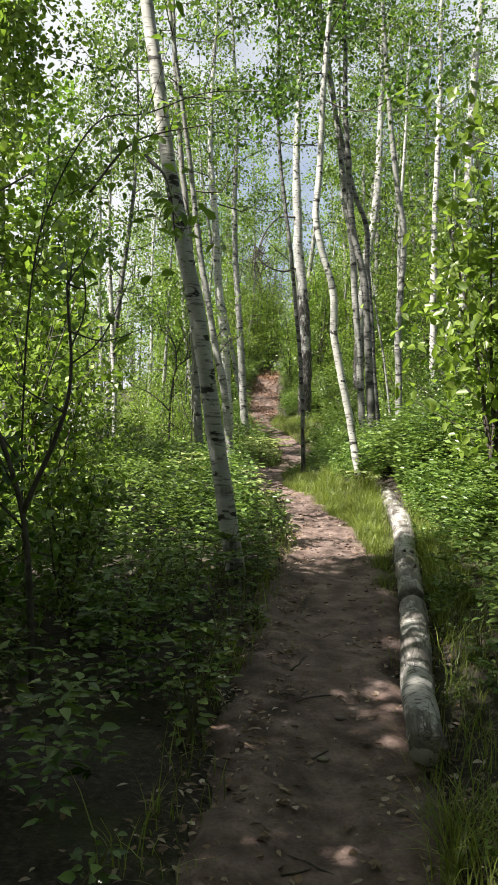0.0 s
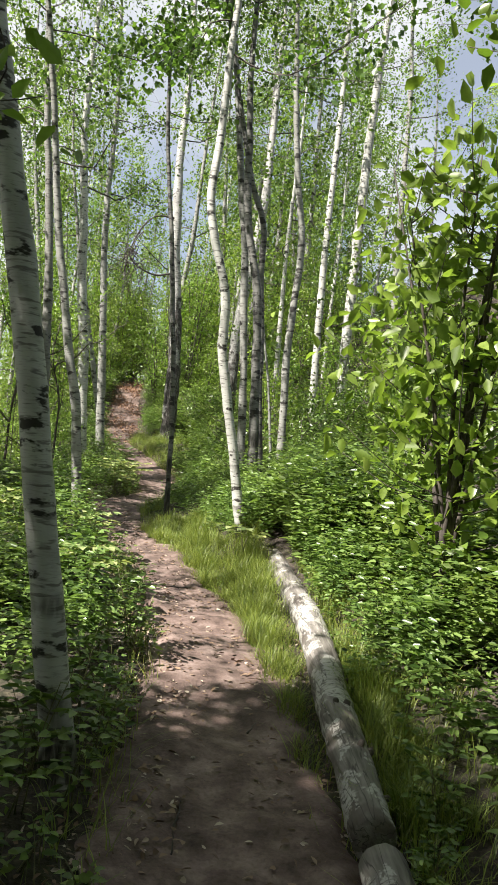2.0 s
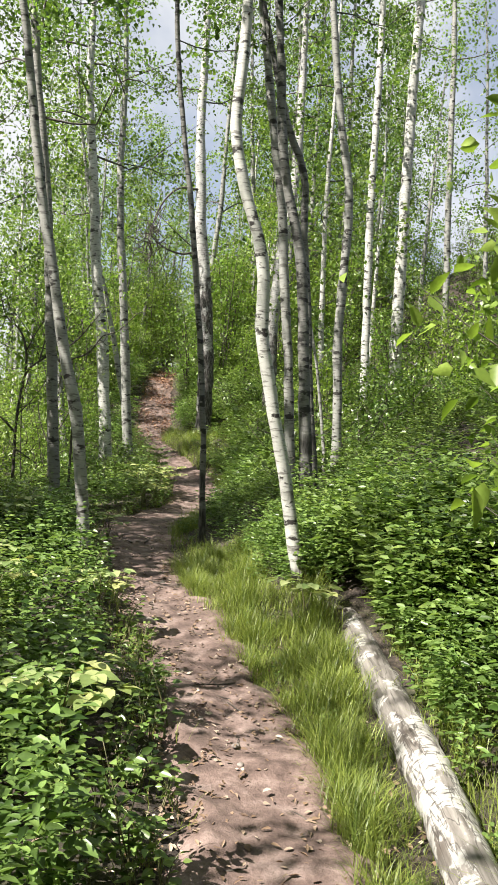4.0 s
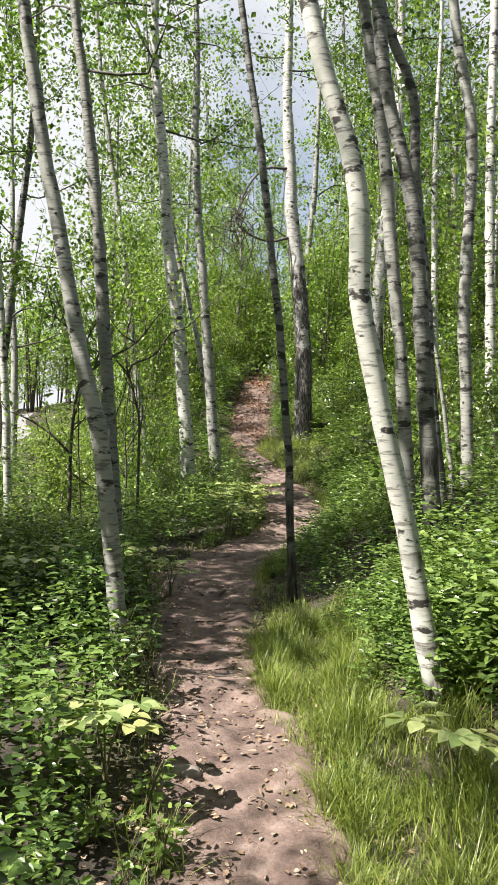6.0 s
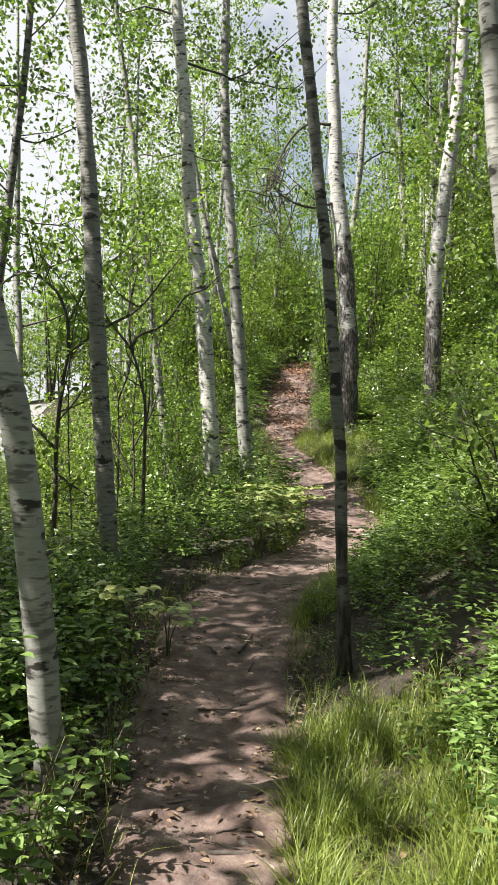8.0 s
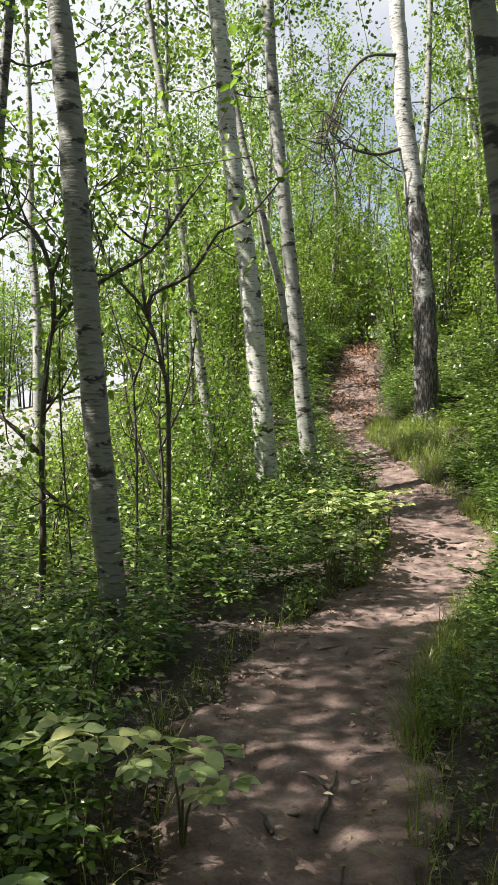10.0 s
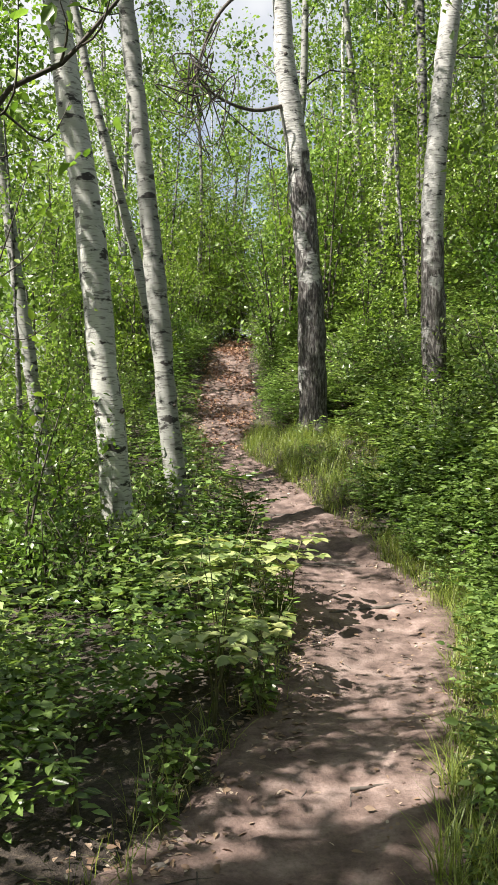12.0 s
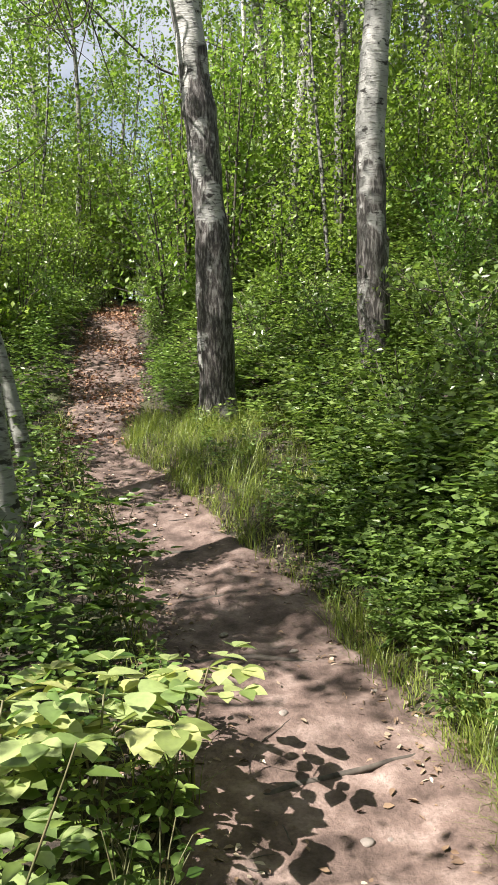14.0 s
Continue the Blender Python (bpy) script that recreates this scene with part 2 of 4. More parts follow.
RISE = table((-60, 0, 3, 5.5, 7.2, 9.6, 10.2, 12, 14, 17.8, 18.5, 20.5, 22, 24, 26, 29, 34, 60, 140),
             (-0.6, 0.1, 0.27, 0.42, 0.55, 0.62, 0.71, 0.72, 0.72, 0.78, 0.88, 1.15, 1.48, 1.82, 2.35, 3.4, 4.25, 5.2, 5.2), 0.5)
TRAIL_L = table((-60, 1, 3.1, 4.1, 5.3, 6.9, 8.4, 9, 10.1, 11, 12.2, 14.4, 15.5, 16.3, 17, 18.2, 19.1, 20.1, 21.5, 22.4, 23, 25, 26.2, 29, 32, 36, 140),
                (0.1, 0.15, 0.25, 0.3, 0.4, 0.62, 0.65, 0.55, 0.4, 0.23, 0.06, -0.18, 0.0, 0.33, 0.62, 0.74, 0.66, 0.58, 0.35, 0.12, -0.05, -0.05, -0.14, 0.05, 0.45, 1.3, 30), 0.5)
TRAIL_R = table((-60, 1, 3.1, 4.1, 5.3, 6.9, 8.4, 9, 10.1, 11, 12.2, 14.4, 15.5, 16.3, 17, 18.2, 19.1, 20.1, 21.5, 22.4, 23, 25, 26.2, 29, 32, 36, 140),
                (0.8, 0.85, 0.85, 0.93, 1.1, 1.2, 1.2, 1.08, 0.93, 0.74, 0.65, 0.66, 0.92, 1.15, 1.36, 1.65, 1.52, 1.44, 0.97, 0.75, 0.45, 0.62, 0.62, 0.62, 0.8, 1.8, 30.6), 0.5)
HILL = table((-60, 4, 12, 140), (0.14, 0.16, 0.40, 0.42), 1.5)
BENCH = table((-60, 20, 21.3, 24.6, 26.5, 28, 140), (0, 0, 0.8, 0.95, 0.3, 0, 0), 0.6)      # the level shelf with the knoll
FALL = table((-60, 14, 22, 31, 140), (0.03, 0.03, 0.08, 0.19, 0.19), 1.5)


def along(t, y):
    return np.interp(y, *t)


def smooth(v):
    v = np.clip(v, 0, 1)
    return v * v * (3 - 2 * v)


def waves(x, y):
    return 0.030 * np.sin(2.1 * x + 1.3 * y) * np.sin(1.7 * y - 0.8 * x + 1) + 0.014 * np.sin(6.1 * x - 2.2 * y + 2) * np.sin(5.3 * y + 1.7 * x)


def land(x, y):
    """The height of the forest floor."""
    x, y = np.asarray(x, float), np.asarray(y, float)
    xl, xr = along(TRAIL_L, y), along(TRAIL_R, y)
    right = np.clip(x - xr - 0.15 - along(BENCH, y), 0, 22)
    left = np.clip(xl - 0.4 - x, 0, 20)
    z = along(RISE, y) + along(HILL, y) * (right + 0.012 * right ** 2 * (right < 12) + 1.7 * (right >= 12)) - along(FALL, y) * left
    off = np.maximum(xl - x, x - xr)
    z = z + 0.07 * smooth((off + 0.08) / 0.3) - 0.035 + waves(x, y) * smooth((off + 0.1) / 0.4)
    # the low grassy knoll beside the bend
    z = z + 0.08 * np.exp(-(((x - 1.25) / 0.55) ** 2 + ((y - 22.6) / 0.9) ** 2)) * smooth((off + 0.1) / 0.3)
    return z


def trail_z(x, y):
    return along(RISE, y) + 0.35 * waves(x * 1.7 + 3, y * 1.6) + 0.006 * np.sin(9 * y + 4 * x)


# ---- mesh helpers ----
def mesh_of(name, verts, faces, mat, smooth_shade=True):
    """A mesh from an array of places and an array (or list of arrays) of faces with the same number of corners each."""
    me = bpy.data.meshes.new(name)
    groups = faces if isinstance(faces, list) else [faces]
    groups = [np.asarray(f, np.int32) for f in groups if len(f)]
    loops = np.concatenate([f.ravel() for f in groups])
    sizes = np.concatenate([np.full(len(f), f.shape[1], np.int32) for f in groups])
    me.vertices.add(len(verts))
    me.vertices.foreach_set("co", np.asarray(verts, np.float32).ravel())
    me.loops.add(len(loops))
    me.loops.foreach_set("vertex_index", loops)
    me.polygons.add(len(sizes))
    me.polygons.foreach_set("loop_start", (np.cumsum(sizes) - sizes).astype(np.int32))
    if smooth_shade:
        me.polygons.foreach_set("use_smooth", np.ones(len(sizes), bool))
    me.update(calc_edges=True)
    me.validate()
    me.materials.append(mat)
    return me


def piece(name, me, parent=None, label="", at=None):
    ob = new(name, me)
    if parent is not None:
        ob.parent = parent
    if at is not None:
        ob.matrix_basis = at
    return tagged(ob, label)


def thing(name, at, label, category, group="", kind=""):
    return tagged(_placed(new(name), at), label, category, group, kind)


def _placed(ob, at):
    ob.matrix_basis = at
    return ob


def spline(pts, step=0.12):
    """Points along a smooth curve through pts."""
    p = np.asarray(pts, float)
    q = np.vstack([2 * p[0] - p[1], p, 2 * p[-1] - p[-2]])
    out = []
    for i in range(1, len(q) - 2):
        n = max(2, int(np.linalg.norm(q[i + 1] - q[i]) / step))
        t = np.linspace(0, 1, n, endpoint=False)[:, None]
        a, b, c, d = q[i - 1], q[i], q[i + 1], q[i + 2]
        out.append(0.5 * (2 * b + (c - a) * t + (2 * a - 5 * b + 4 * c - d) * t ** 2 + (3 * b - a - 3 * c + d) * t ** 3))
    return np.vstack(out + [p[-1:]])


def tube(pts, radii, sides=8, rough=0.0, rng=None):
    """Verts and quads of a round rod with closed ends."""
    p, r = np.asarray(pts, float), np.asarray(radii, float)
    t = np.gradient(p, axis=0)
    t /= np.linalg.norm(t, axis=1)[:, None] + 1e-9
    ref = np.array([0.0, 1.0, 0.0]) if abs(t[:, 1]).mean() < 0.7 else np.array([1.0, 0.0, 0.0])
    u = np.cross(t, ref)
    u /= np.linalg.norm(u, axis=1)[:, None] + 1e-9
    v = np.cross(t, u)
    a = np.linspace(0, 2 * np.pi, sides, endpoint=False)
    rr = r[:, None] * np.ones(sides)
    if rough and rng is not None:
        lump = rng.normal(0, 1, (len(p), sides))
        lump = (lump + np.roll(lump, 1, 0) + np.roll(lump, 1, 1)) / 2
        rr = rr * (1 + rough * lump)
    ring = p[:, None, :] + rr[..., None] * (np.cos(a)[None, :, None] * u[:, None, :] + np.sin(a)[None, :, None] * v[:, None, :])
    n = len(p)
    verts = np.vstack([ring.reshape(-1, 3), p[:1], p[-1:]])
    i, j = np.meshgrid(np.arange(n - 1), np.arange(sides), indexing="ij")
    k = (j + 1) % sides
    quads = np.stack([i * sides + j, i * sides + k, (i + 1) * sides + k, (i + 1) * sides + j], -1).reshape(-1, 4)
    s = np.arange(sides)
    lo = np.stack([np.full(sides, n * sides), (s + 1) % sides, s], -1)
    hi = np.stack([np.full(sides, n * sides + 1), (n - 1) * sides + s, (n - 1) * sides + (s + 1) % sides], -1)
    return verts, quads, np.vstack([lo, hi])


def joined(tubes):
    vs, qs, ts, n = [], [], [], 0
    for v, q, t in tubes:
        vs.append(v), qs.append(q + n), ts.append(t + n)
        n += len(v)
    return np.vstack(vs), [np.vstack(qs), np.vstack(ts)]


def frames(direction, normal):
    """Orthonormal axes: along, across, up for arrays of directions."""
    d = direction / (np.linalg.norm(direction, axis=1)[:, None] + 1e-9)
    s = np.cross(d, normal)
    s /= np.linalg.norm(s, axis=1)[:, None] + 1e-9
    return d, s, np.cross(s, d)


def leaves(base, direction, normal, length, width, fine=True):
    """Folded pointed leaves: verts and faces. fine: six-sided outline, else a kite."""
    d, s, u = frames(direction, normal)
    l, w = np.asarray(length)[:, None], np.asarray(width)[:, None]
    if fine:
        shape = [(0, 0, -0.02), (0.28, 0.46, 0.06), (0.64, 0.36, 0.03), (1.0, 0, -0.1), (0.64, -0.36, 0.03), (0.28, -0.46, 0.06)]
        v = np.stack([base + a * l * d + b * w * s + c * l * u for a, b, c in shape], 1).reshape(-1, 3)
        k = np.arange(len(base))[:, None] * 6
        return v, np.vstack([k + np.array([[0, 1, 2, 3]]), k + np.array([[0, 3, 4, 5]])])
    shape = [(0, 0, 0), (0.42, 0.5, 0.06), (1.0, 0, -0.06), (0.42, -0.5, 0.06)]
    v = np.stack([base + a * l * d + b * w * s + c * l * u for a, b, c in shape], 1).reshape(-1, 3)
    k = np.arange(len(base))[:, None] * 4
    return v, np.vstack([k + np.array([[0, 1, 2]]), k + np.array([[0, 2, 3]])])


def clumped(rng, places, number, spread, each=7):
    """Places for leaves in small bunches about the twigs, with gaps between the bunches."""
    core = places[rng.integers(0, len(places), max(1, number // each))] + rng.normal(0, spread, (max(1, number // each), 3))
    return np.repeat(core, each, 0)


OVATE = [(0, 0, -0.03), (0.12, 0.26, 0.02), (0.34, 0.47, 0.05), (0.58, 0.43, 0.03), (0.8, 0.24, -0.03), (1.0, 0, -0.13), (0.8, -0.24, -0.03), (0.58, -0.43, 0.03), (0.34, -0.47, 0.05), (0.12, -0.26, 0.02), (0.34, 0, -0.02), (0.58, 0, -0.03), (0.8, 0, -0.07)]


def ovate_leaves(base, direction, normal, length, width):
    """Broad rounded leaves with a pointed tip, folded along the midrib."""
    d, s, u = frames(direction, normal)
    l, w = np.asarray(length)[:, None], np.asarray(width)[:, None]
    v = np.stack([base + a * l * d + b * w * s + c * l * u for a, b, c in OVATE], 1).reshape(-1, 3)
    k = np.arange(len(base))[:, None] * 13
    return v, [np.vstack([k + np.array([q]) for q in ((0, 1, 2, 10), (10, 2, 3, 11), (11, 3, 4, 12), (0, 10, 8, 9), (10, 11, 7, 8), (11, 12, 6, 7))]),
               np.vstack([k + np.array([q]) for q in ((12, 4, 5), (12, 5, 6))])]


def scatter_leaves(rng, places, size, spread, droop=0.3, fine=False, aspect=0.75):
    """Leaves strewn about the given twig places."""
    n = len(places)
    base = places + rng.normal(0, spread, (n, 3))
    direction = rng.normal(0, 1, (n, 3))
    direction[:, 2] -= droop
    normal = rng.normal(0, 0.75, (n, 3)) + np.array([0, 0, 1.0])
    l = size * rng.uniform(0.65, 1.25, n)
    return leaves(base, direction, normal, l, l * aspect, fine)


# ---- trees ----
def branch_set(rng, axis, radius, low, count, reach, lift):
    """Limbs off a trunk: a list of limbs, each a list of tubes, and the places of their twigs."""
    limbs, twigs = [], []
    hs = np.linspace(low, 0.97, count) + rng.uniform(-0.02, 0.02, count)
    for k, h in enumerate(hs):
        i = int(np.clip(h, 0, 0.99) * (len(axis) - 1))
        a = k * 2.4 + rng.uniform(-0.5, 0.5)
        far = reach * (1.15 - 0.75 * (h - low) / (1 - low)) * rng.uniform(0.7, 1.2)
        tip = np.array([math.cos(a) * far, math.sin(a) * far, far * lift * rng.uniform(0.5, 1.3)])
        mid = tip * 0.5 + np.array([0, 0, -0.14 * far]) + rng.normal(0, 0.09 * far, 3)
        p = spline([axis[i], axis[i] + mid * 0.5 + rng.normal(0, 0.05 * far, 3), axis[i] + mid, axis[i] + tip], 0.3)
        r0 = min(radius[i] * 0.3, 0.006 + 0.007 * far)
        tubes = [tube(p, np.linspace(r0, 0.003, len(p)), 4)]
        twigs.append(p[len(p) // 3:])
        for _ in range(3):
            j = rng.integers(len(p) // 4, len(p))
            t2 = rng.normal(0, 1, 3) * 0.32 * far + tip * 0.25
            q = spline([p[j], p[j] + t2 * 0.55 + rng.normal(0, 0.03, 3), p[j] + t2], 0.45)
            tubes.append(tube(q, np.linspace(0.005, 0.002, len(q)), 3))
            twigs.append(q)
        limbs.append(tubes)
    return limbs, np.vstack(twigs)


def tree(name, pts, r0, r1, bark, label, height, seed, count=14, reach=1.3, low=0.45, leaf=0.05, number=1800, mat=None, fine=False, category="tree", group="", sides=12, clear=False):
    """A tree whose trunk runs through pts (world places), grown on to the given height; base on the land."""
    rng = np.random.default_rng(seed)
    p = [np.array(q, float) for q in pts]
    way = p[0] - p[1]
    z0 = float(land(p[0][0], p[0][1])) - 0.06
    k = max(0.0, (p[0][2] - z0) / max(0.2, -way[2]))
    foot = p[0] + way * k * np.array([0.6, 0.6, 1.0])
    foot[2] = z0
    if p[0][2] - z0 > 0.15:
        p = [foot] + p
    else:
        p[0][2] = z0
    top_way = (p[-1] - p[-2]) / max(0.3, p[-1][2] - p[-2][2])
    known = p[-1][2]
    while p[-1][2] < z0 + height:
        top_way = top_way * np.array([0.8, 0.8, 1.0]) + np.array([rng.normal(0, 0.035), rng.normal(0, 0.035), 0])
        p.append(p[-1] + top_way * 1.3)
    axis = spline(p, 0.14)
    rel = (axis[:, 2] - z0)
    rk = known - z0
    radius = np.where(rel < rk, r0 + (r1 - r0) * rel / rk, r1 * np.clip(1 - (rel - rk) / max(0.5, height * 1.08 - rk), 0.06, 1))
    radius = radius + r0 * 0.45 * np.exp(-rel / 0.13)
    wob = np.cumsum(rng.normal(0, 0.006, (len(axis), 2)), 0)
    wob -= np.linspace(0, 1, len(axis))[:, None] * wob[-1]
    axis[:, :2] += wob * np.clip(rel / 0.5, 0, 1)[:, None] * 0.6
    radius = radius * (1 + 0.05 * np.sin(rel * 7 + seed) * np.sin(rel * 3.3) + 0.05 * np.sin(rel * 23 + 2 * seed) * np.sin(rel * 5.1 + seed) ** 2)
    origin = axis[0].copy()
    ob = thing(name, pose(*origin), label, category, group)
    axis = axis - origin
    v, q, t = tube(axis, radius, sides, 0.05, rng)
    piece("trunk", mesh_of("trunk", v, [q, t], bark), ob)
    for _ in range(7 if r0 > 0.03 else 0):
        i = int(rng.uniform(0.04, 0.5) * len(axis))
        a = rng.uniform(0, 6.28)
        d = np.array([math.cos(a), math.sin(a), 0.35])
        k = radius[i]
        v, q, t = tube(np.array([axis[i] + d * k * 0.7, axis[i] + d * k * 0.98, axis[i] + d * k * 1.0 + d * rng.uniform(0.002, 0.02)]), [k * 0.26, k * 0.2, k * 0.1], 7, 0.12, rng)
        piece("knot", mesh_of("knot", v, [q, t], TWIG), ob, "dark branch knot")
    limbs, twigs = branch_set(rng, axis, radius, low, count, reach, 0.55)
    for tubes in limbs:
        v, f = joined(tubes)
        piece("limb", mesh_of("limb", v, f, TWIG), ob)
    at = clumped(rng, twigs, int(number * 1.7), 0.14, 5)
    v, f = scatter_leaves(rng, at, leaf * 1.15, 0.08, 0.4, fine)
    if clear:
        w = v.reshape(len(at), -1, 3)[:, 0] + origin
        mid = (along(TRAIL_L, w[:, 1]) + along(TRAIL_R, w[:, 1])) / 2
        keep = (np.abs(w[:, 0] - mid) > 0.85) | (w[:, 2] > along(RISE, w[:, 1]) + 2.7)
        v, f = scatter_leaves(rng, at[keep], leaf * 1.15, 0.08, 0.4, fine)
    piece("crown", mesh_of("crown", v, f, mat or LEAF_CANOPY, False), ob)
    return ob


def sapling(seed, height, number, leaf, mat, stems=1, bush=0.5, fine=False):
    """A young many-leaved tree or bush at the origin: trunk meshes and leaves."""
    rng = np.random.default_rng(seed)
    stalks, twigs = [], []
    for s in range(stems):
        a = rng.uniform(0, 6.28)
        lean = bush * rng.uniform(0.2, 0.9) if stems > 1 else 0.08 * height
        tip = np.array([math.cos(a) * lean, math.sin(a) * lean, height * rng.uniform(0.75, 1.0)])
        p = spline([np.array([0, 0, -0.05]) + rng.normal(0, 0.03, 3) * [1, 1, 0], tip * [0.35, 0.35, 0.5] + rng.normal(0, 0.04, 3), tip], 0.2)
        tubes = [tube(p, np.linspace(0.006 + 0.005 * height, 0.003, len(p)), 5)]
        for k in range(int(7 + 2 * height)):
            h = rng.uniform(0.2, 1.0)
            i = int(h * (len(p) - 1))
            b = rng.uniform(0, 6.28)
            far = bush * rng.uniform(0.45, 1.0) * (1.2 - 0.6 * h)
            q = spline([p[i], p[i] + np.array([math.cos(b), math.sin(b), 0.25]) * far * 0.5, p[i] + np.array([math.cos(b), math.sin(b), rng.uniform(0.2, 0.7)]) * far], 0.5)
            tubes.append(tube(q, np.linspace(0.005, 0.0015, len(q)), 3))
            twigs.append(q)
        stalks.append(joined(tubes))
    at = np.vstack(twigs)
    at = at[rng.integers(0, len(at), number)]
    v, f = scatter_leaves(rng, at, leaf, 0.05 + 0.02 * height, 0.35, fine, 0.62)
    return [mesh_of("stem", a, b, TWIG) for a, b in stalks], mesh_of("foliage", v, f, mat, False)


def put_sapling(name, kit, at, label, category, group=""):
    ob = thing(name, at, label, category, group)
    for me in kit[0]:
        piece("stem", me, ob)
    piece("foliage", kit[1], ob)
    return ob


# ---- ground ----
def axis_steps(lo, hi, step, far):
    near = np.arange(lo, hi + 1e-6, step)
    out = step * np.cumsum(1.18 ** np.arange(1, 60))
    out = out[out < far]
    return np.concatenate([(lo - out)[::-1], near, hi + out])


def sheet(xs, ys, height):
    gx, gy = np.meshgrid(xs, ys)
    v = np.stack([gx, gy, height(gx, gy)], -1).reshape(-1, 3)
    nx = len(xs)
    i, j = np.meshgrid(np.arange(len(ys) - 1), np.arange(nx - 1), indexing="ij")
    a = i * nx + j
    return v, np.stack([a, a + 1, a + nx + 1, a + nx], -1).reshape(-1, 4)


v_, f_ = sheet(axis_steps(-7.0, 4.5, 0.115, 1800), axis_steps(0.0, 31.0, 0.13, 1800), land)
tagged(piece("ground", mesh_of("ground", v_, f_, FOREST)), "dark leaf-strewn forest floor on a gentle slope", "ground", kind="structure")

NC = 33
ty = np.arange(-6, 36, 0.05)
cols = np.linspace(-0.2, 1.2, NC)
tl, tr_ = along(TRAIL_L, ty), along(TRAIL_R, ty)
edge_l = 0.06 * np.sin(3.1 * ty) * np.sin(1.3 * ty + 1) + 0.035 * np.sin(9 * ty + 2) + 0.025 * np.sin(23 * ty)
edge_r = 0.06 * np.sin(2.7 * ty + 2) * np.sin(1.1 * ty) + 0.035 * np.sin(8 * ty) + 0.025 * np.sin(19 * ty + 1)
tx = (tl + edge_l)[:, None] + (tr_ - tl + edge_r - edge_l)[:, None] * cols[None, :]
rim = np.clip(np.abs(cols - 0.5) - 0.5, 0, 1)[None, :] / 0.2
tz = trail_z(tx, ty[:, None]) - 0.065 * rim + 0.022 * (np.abs(cols - 0.5)[None, :] * 2) ** 2
lump = np.array([[noise.noise((x * 4, y * 4, 1)) * 0.02 + noise.noise((x * 11, y * 9, 7)) * 0.014 + noise.noise((x * 29, y * 26, 3)) * 0.005 for x in row] for row, y in zip(tx, ty)])
tz = tz + lump
v_ = np.stack([tx, np.repeat(ty[:, None], NC, 1), tz], -1).reshape(-1, 3)
i_, j_ = np.meshgrid(np.arange(len(ty) - 1), np.arange(NC - 1), indexing="ij")
a_ = i_ * NC + j_
f_ = np.stack([a_, a_ + 1, a_ + NC + 1, a_ + NC], -1).reshape(-1, 4)
tagged(piece("path", mesh_of("path", v_, f_, SOIL)), "narrow trodden footpath of reddish brown bare soil", "path", kind="structure")

# the open gravel seen between the trunks
gx = np.linspace(0, 1, 30)
gy = np.linspace(18.0, 28.8, 40)
near_x = -4.6 - 0.2 * np.abs(gy - 23) - 0.15 * np.sin(gy * 2.3)
v_ = np.stack([near_x[:, None] - 24 * gx[None, :] ** 1.4, np.repeat(gy[:, None], 30, 1), np.zeros((40, 30))], -1)
v_[..., 2] = land(v_[..., 0], v_[..., 1]) + 0.012
i_, j_ = np.meshgrid(np.arange(39), np.arange(29), indexing="ij")
a_ = i_ * 30 + j_
f_ = np.stack([a_ + 1, a_, a_ + 30, a_ + 31], -1).reshape(-1, 4)
tagged(piece("road", mesh_of("road", v_.reshape(-1, 3), f_, GRAVEL)), "pale sunlit gravel road beyond the trees", "road", kind="structure")


# ---- the trees beside the path ----
tree("birch_tree", [(0.20, 5.8, 0.55), (0.10, 5.8, 1.10), (-0.01, 5.8, 1.76), (-0.11, 5.8, 2.24), (-0.26, 5.8, 2.89)], 0.06, 0.046, BARK_BIRCH,
     "slender leaning white birch with black scars beside the path", 9.5, 11, 12, 1.3, 0.45, 0.05, 950, clear=True)
tree("birch_tree", [(1.50, 10.25, 0.98), (1.33, 10.25, 1.67), (1.20, 10.25, 2.23), (1.11, 10.25, 2.66), (1.10, 10.25, 3.0), (1.04, 10.25, 3.28), (0.94, 10.25, 3.55), (0.84, 10.25, 4.01), (0.85, 10.25, 4.38)],
     0.048, 0.039, BARK_BIRCH, "pale birch with a kinked trunk at the end of the log", 10, 12, 15, 1.6, 0.45, 0.062, 3600, clear=True)
tree("aspen_tree", [(0.95, 12.86, 0.85), (0.87, 12.86, 1.94), (0.77, 12.86, 3.02), (0.63, 12.86, 4.14), (0.41, 12.86, 5.65)], 0.033, 0.025, BARK_DARK,
     "thin dark-barked young tree on the edge of the path", 9.5, 13, 13, 1.4, 0.5, 0.062, 3000, clear=True)
tree("aspen_tree", [(-0.08, 11.38, 0.95), (-0.2, 11.38, 1.89), (-0.33, 11.38, 2.47), (-0.46, 11.38, 3.11), (-0.59, 11.38, 3.72)], 0.054, 0.039, BARK_ASPEN,
     "leaning grey-white aspen with a smooth trunk", 10, 14, 16, 1.8, 0.45, 0.062, 4200, clear=True)
tree("aspen_tree", [(-0.80, 15.0, 0.95), (-0.84, 15.0, 1.45), (-0.95, 15.0, 2.87), (-1.05, 15.0, 4.05), (-1.2, 15.0, 5.4)], 0.076, 0.056, BARK_GREY,
     "grey aspen with rough bark on its foot among shrubs", 11, 15, 15, 1.6, 0.45, 0.06, 3000)
tree("birch_tree", [(-0.45, 18.9, 1.3), (-0.65, 18.9, 3.36), (-0.84, 18.9, 4.65), (-0.99, 18.9, 6.16)], 0.118, 0.081, BARK_BIRCH,
     "stout white birch with fine cross-wise bark marks", 13, 16, 15, 1.8, 0.45, 0.055, 2400)
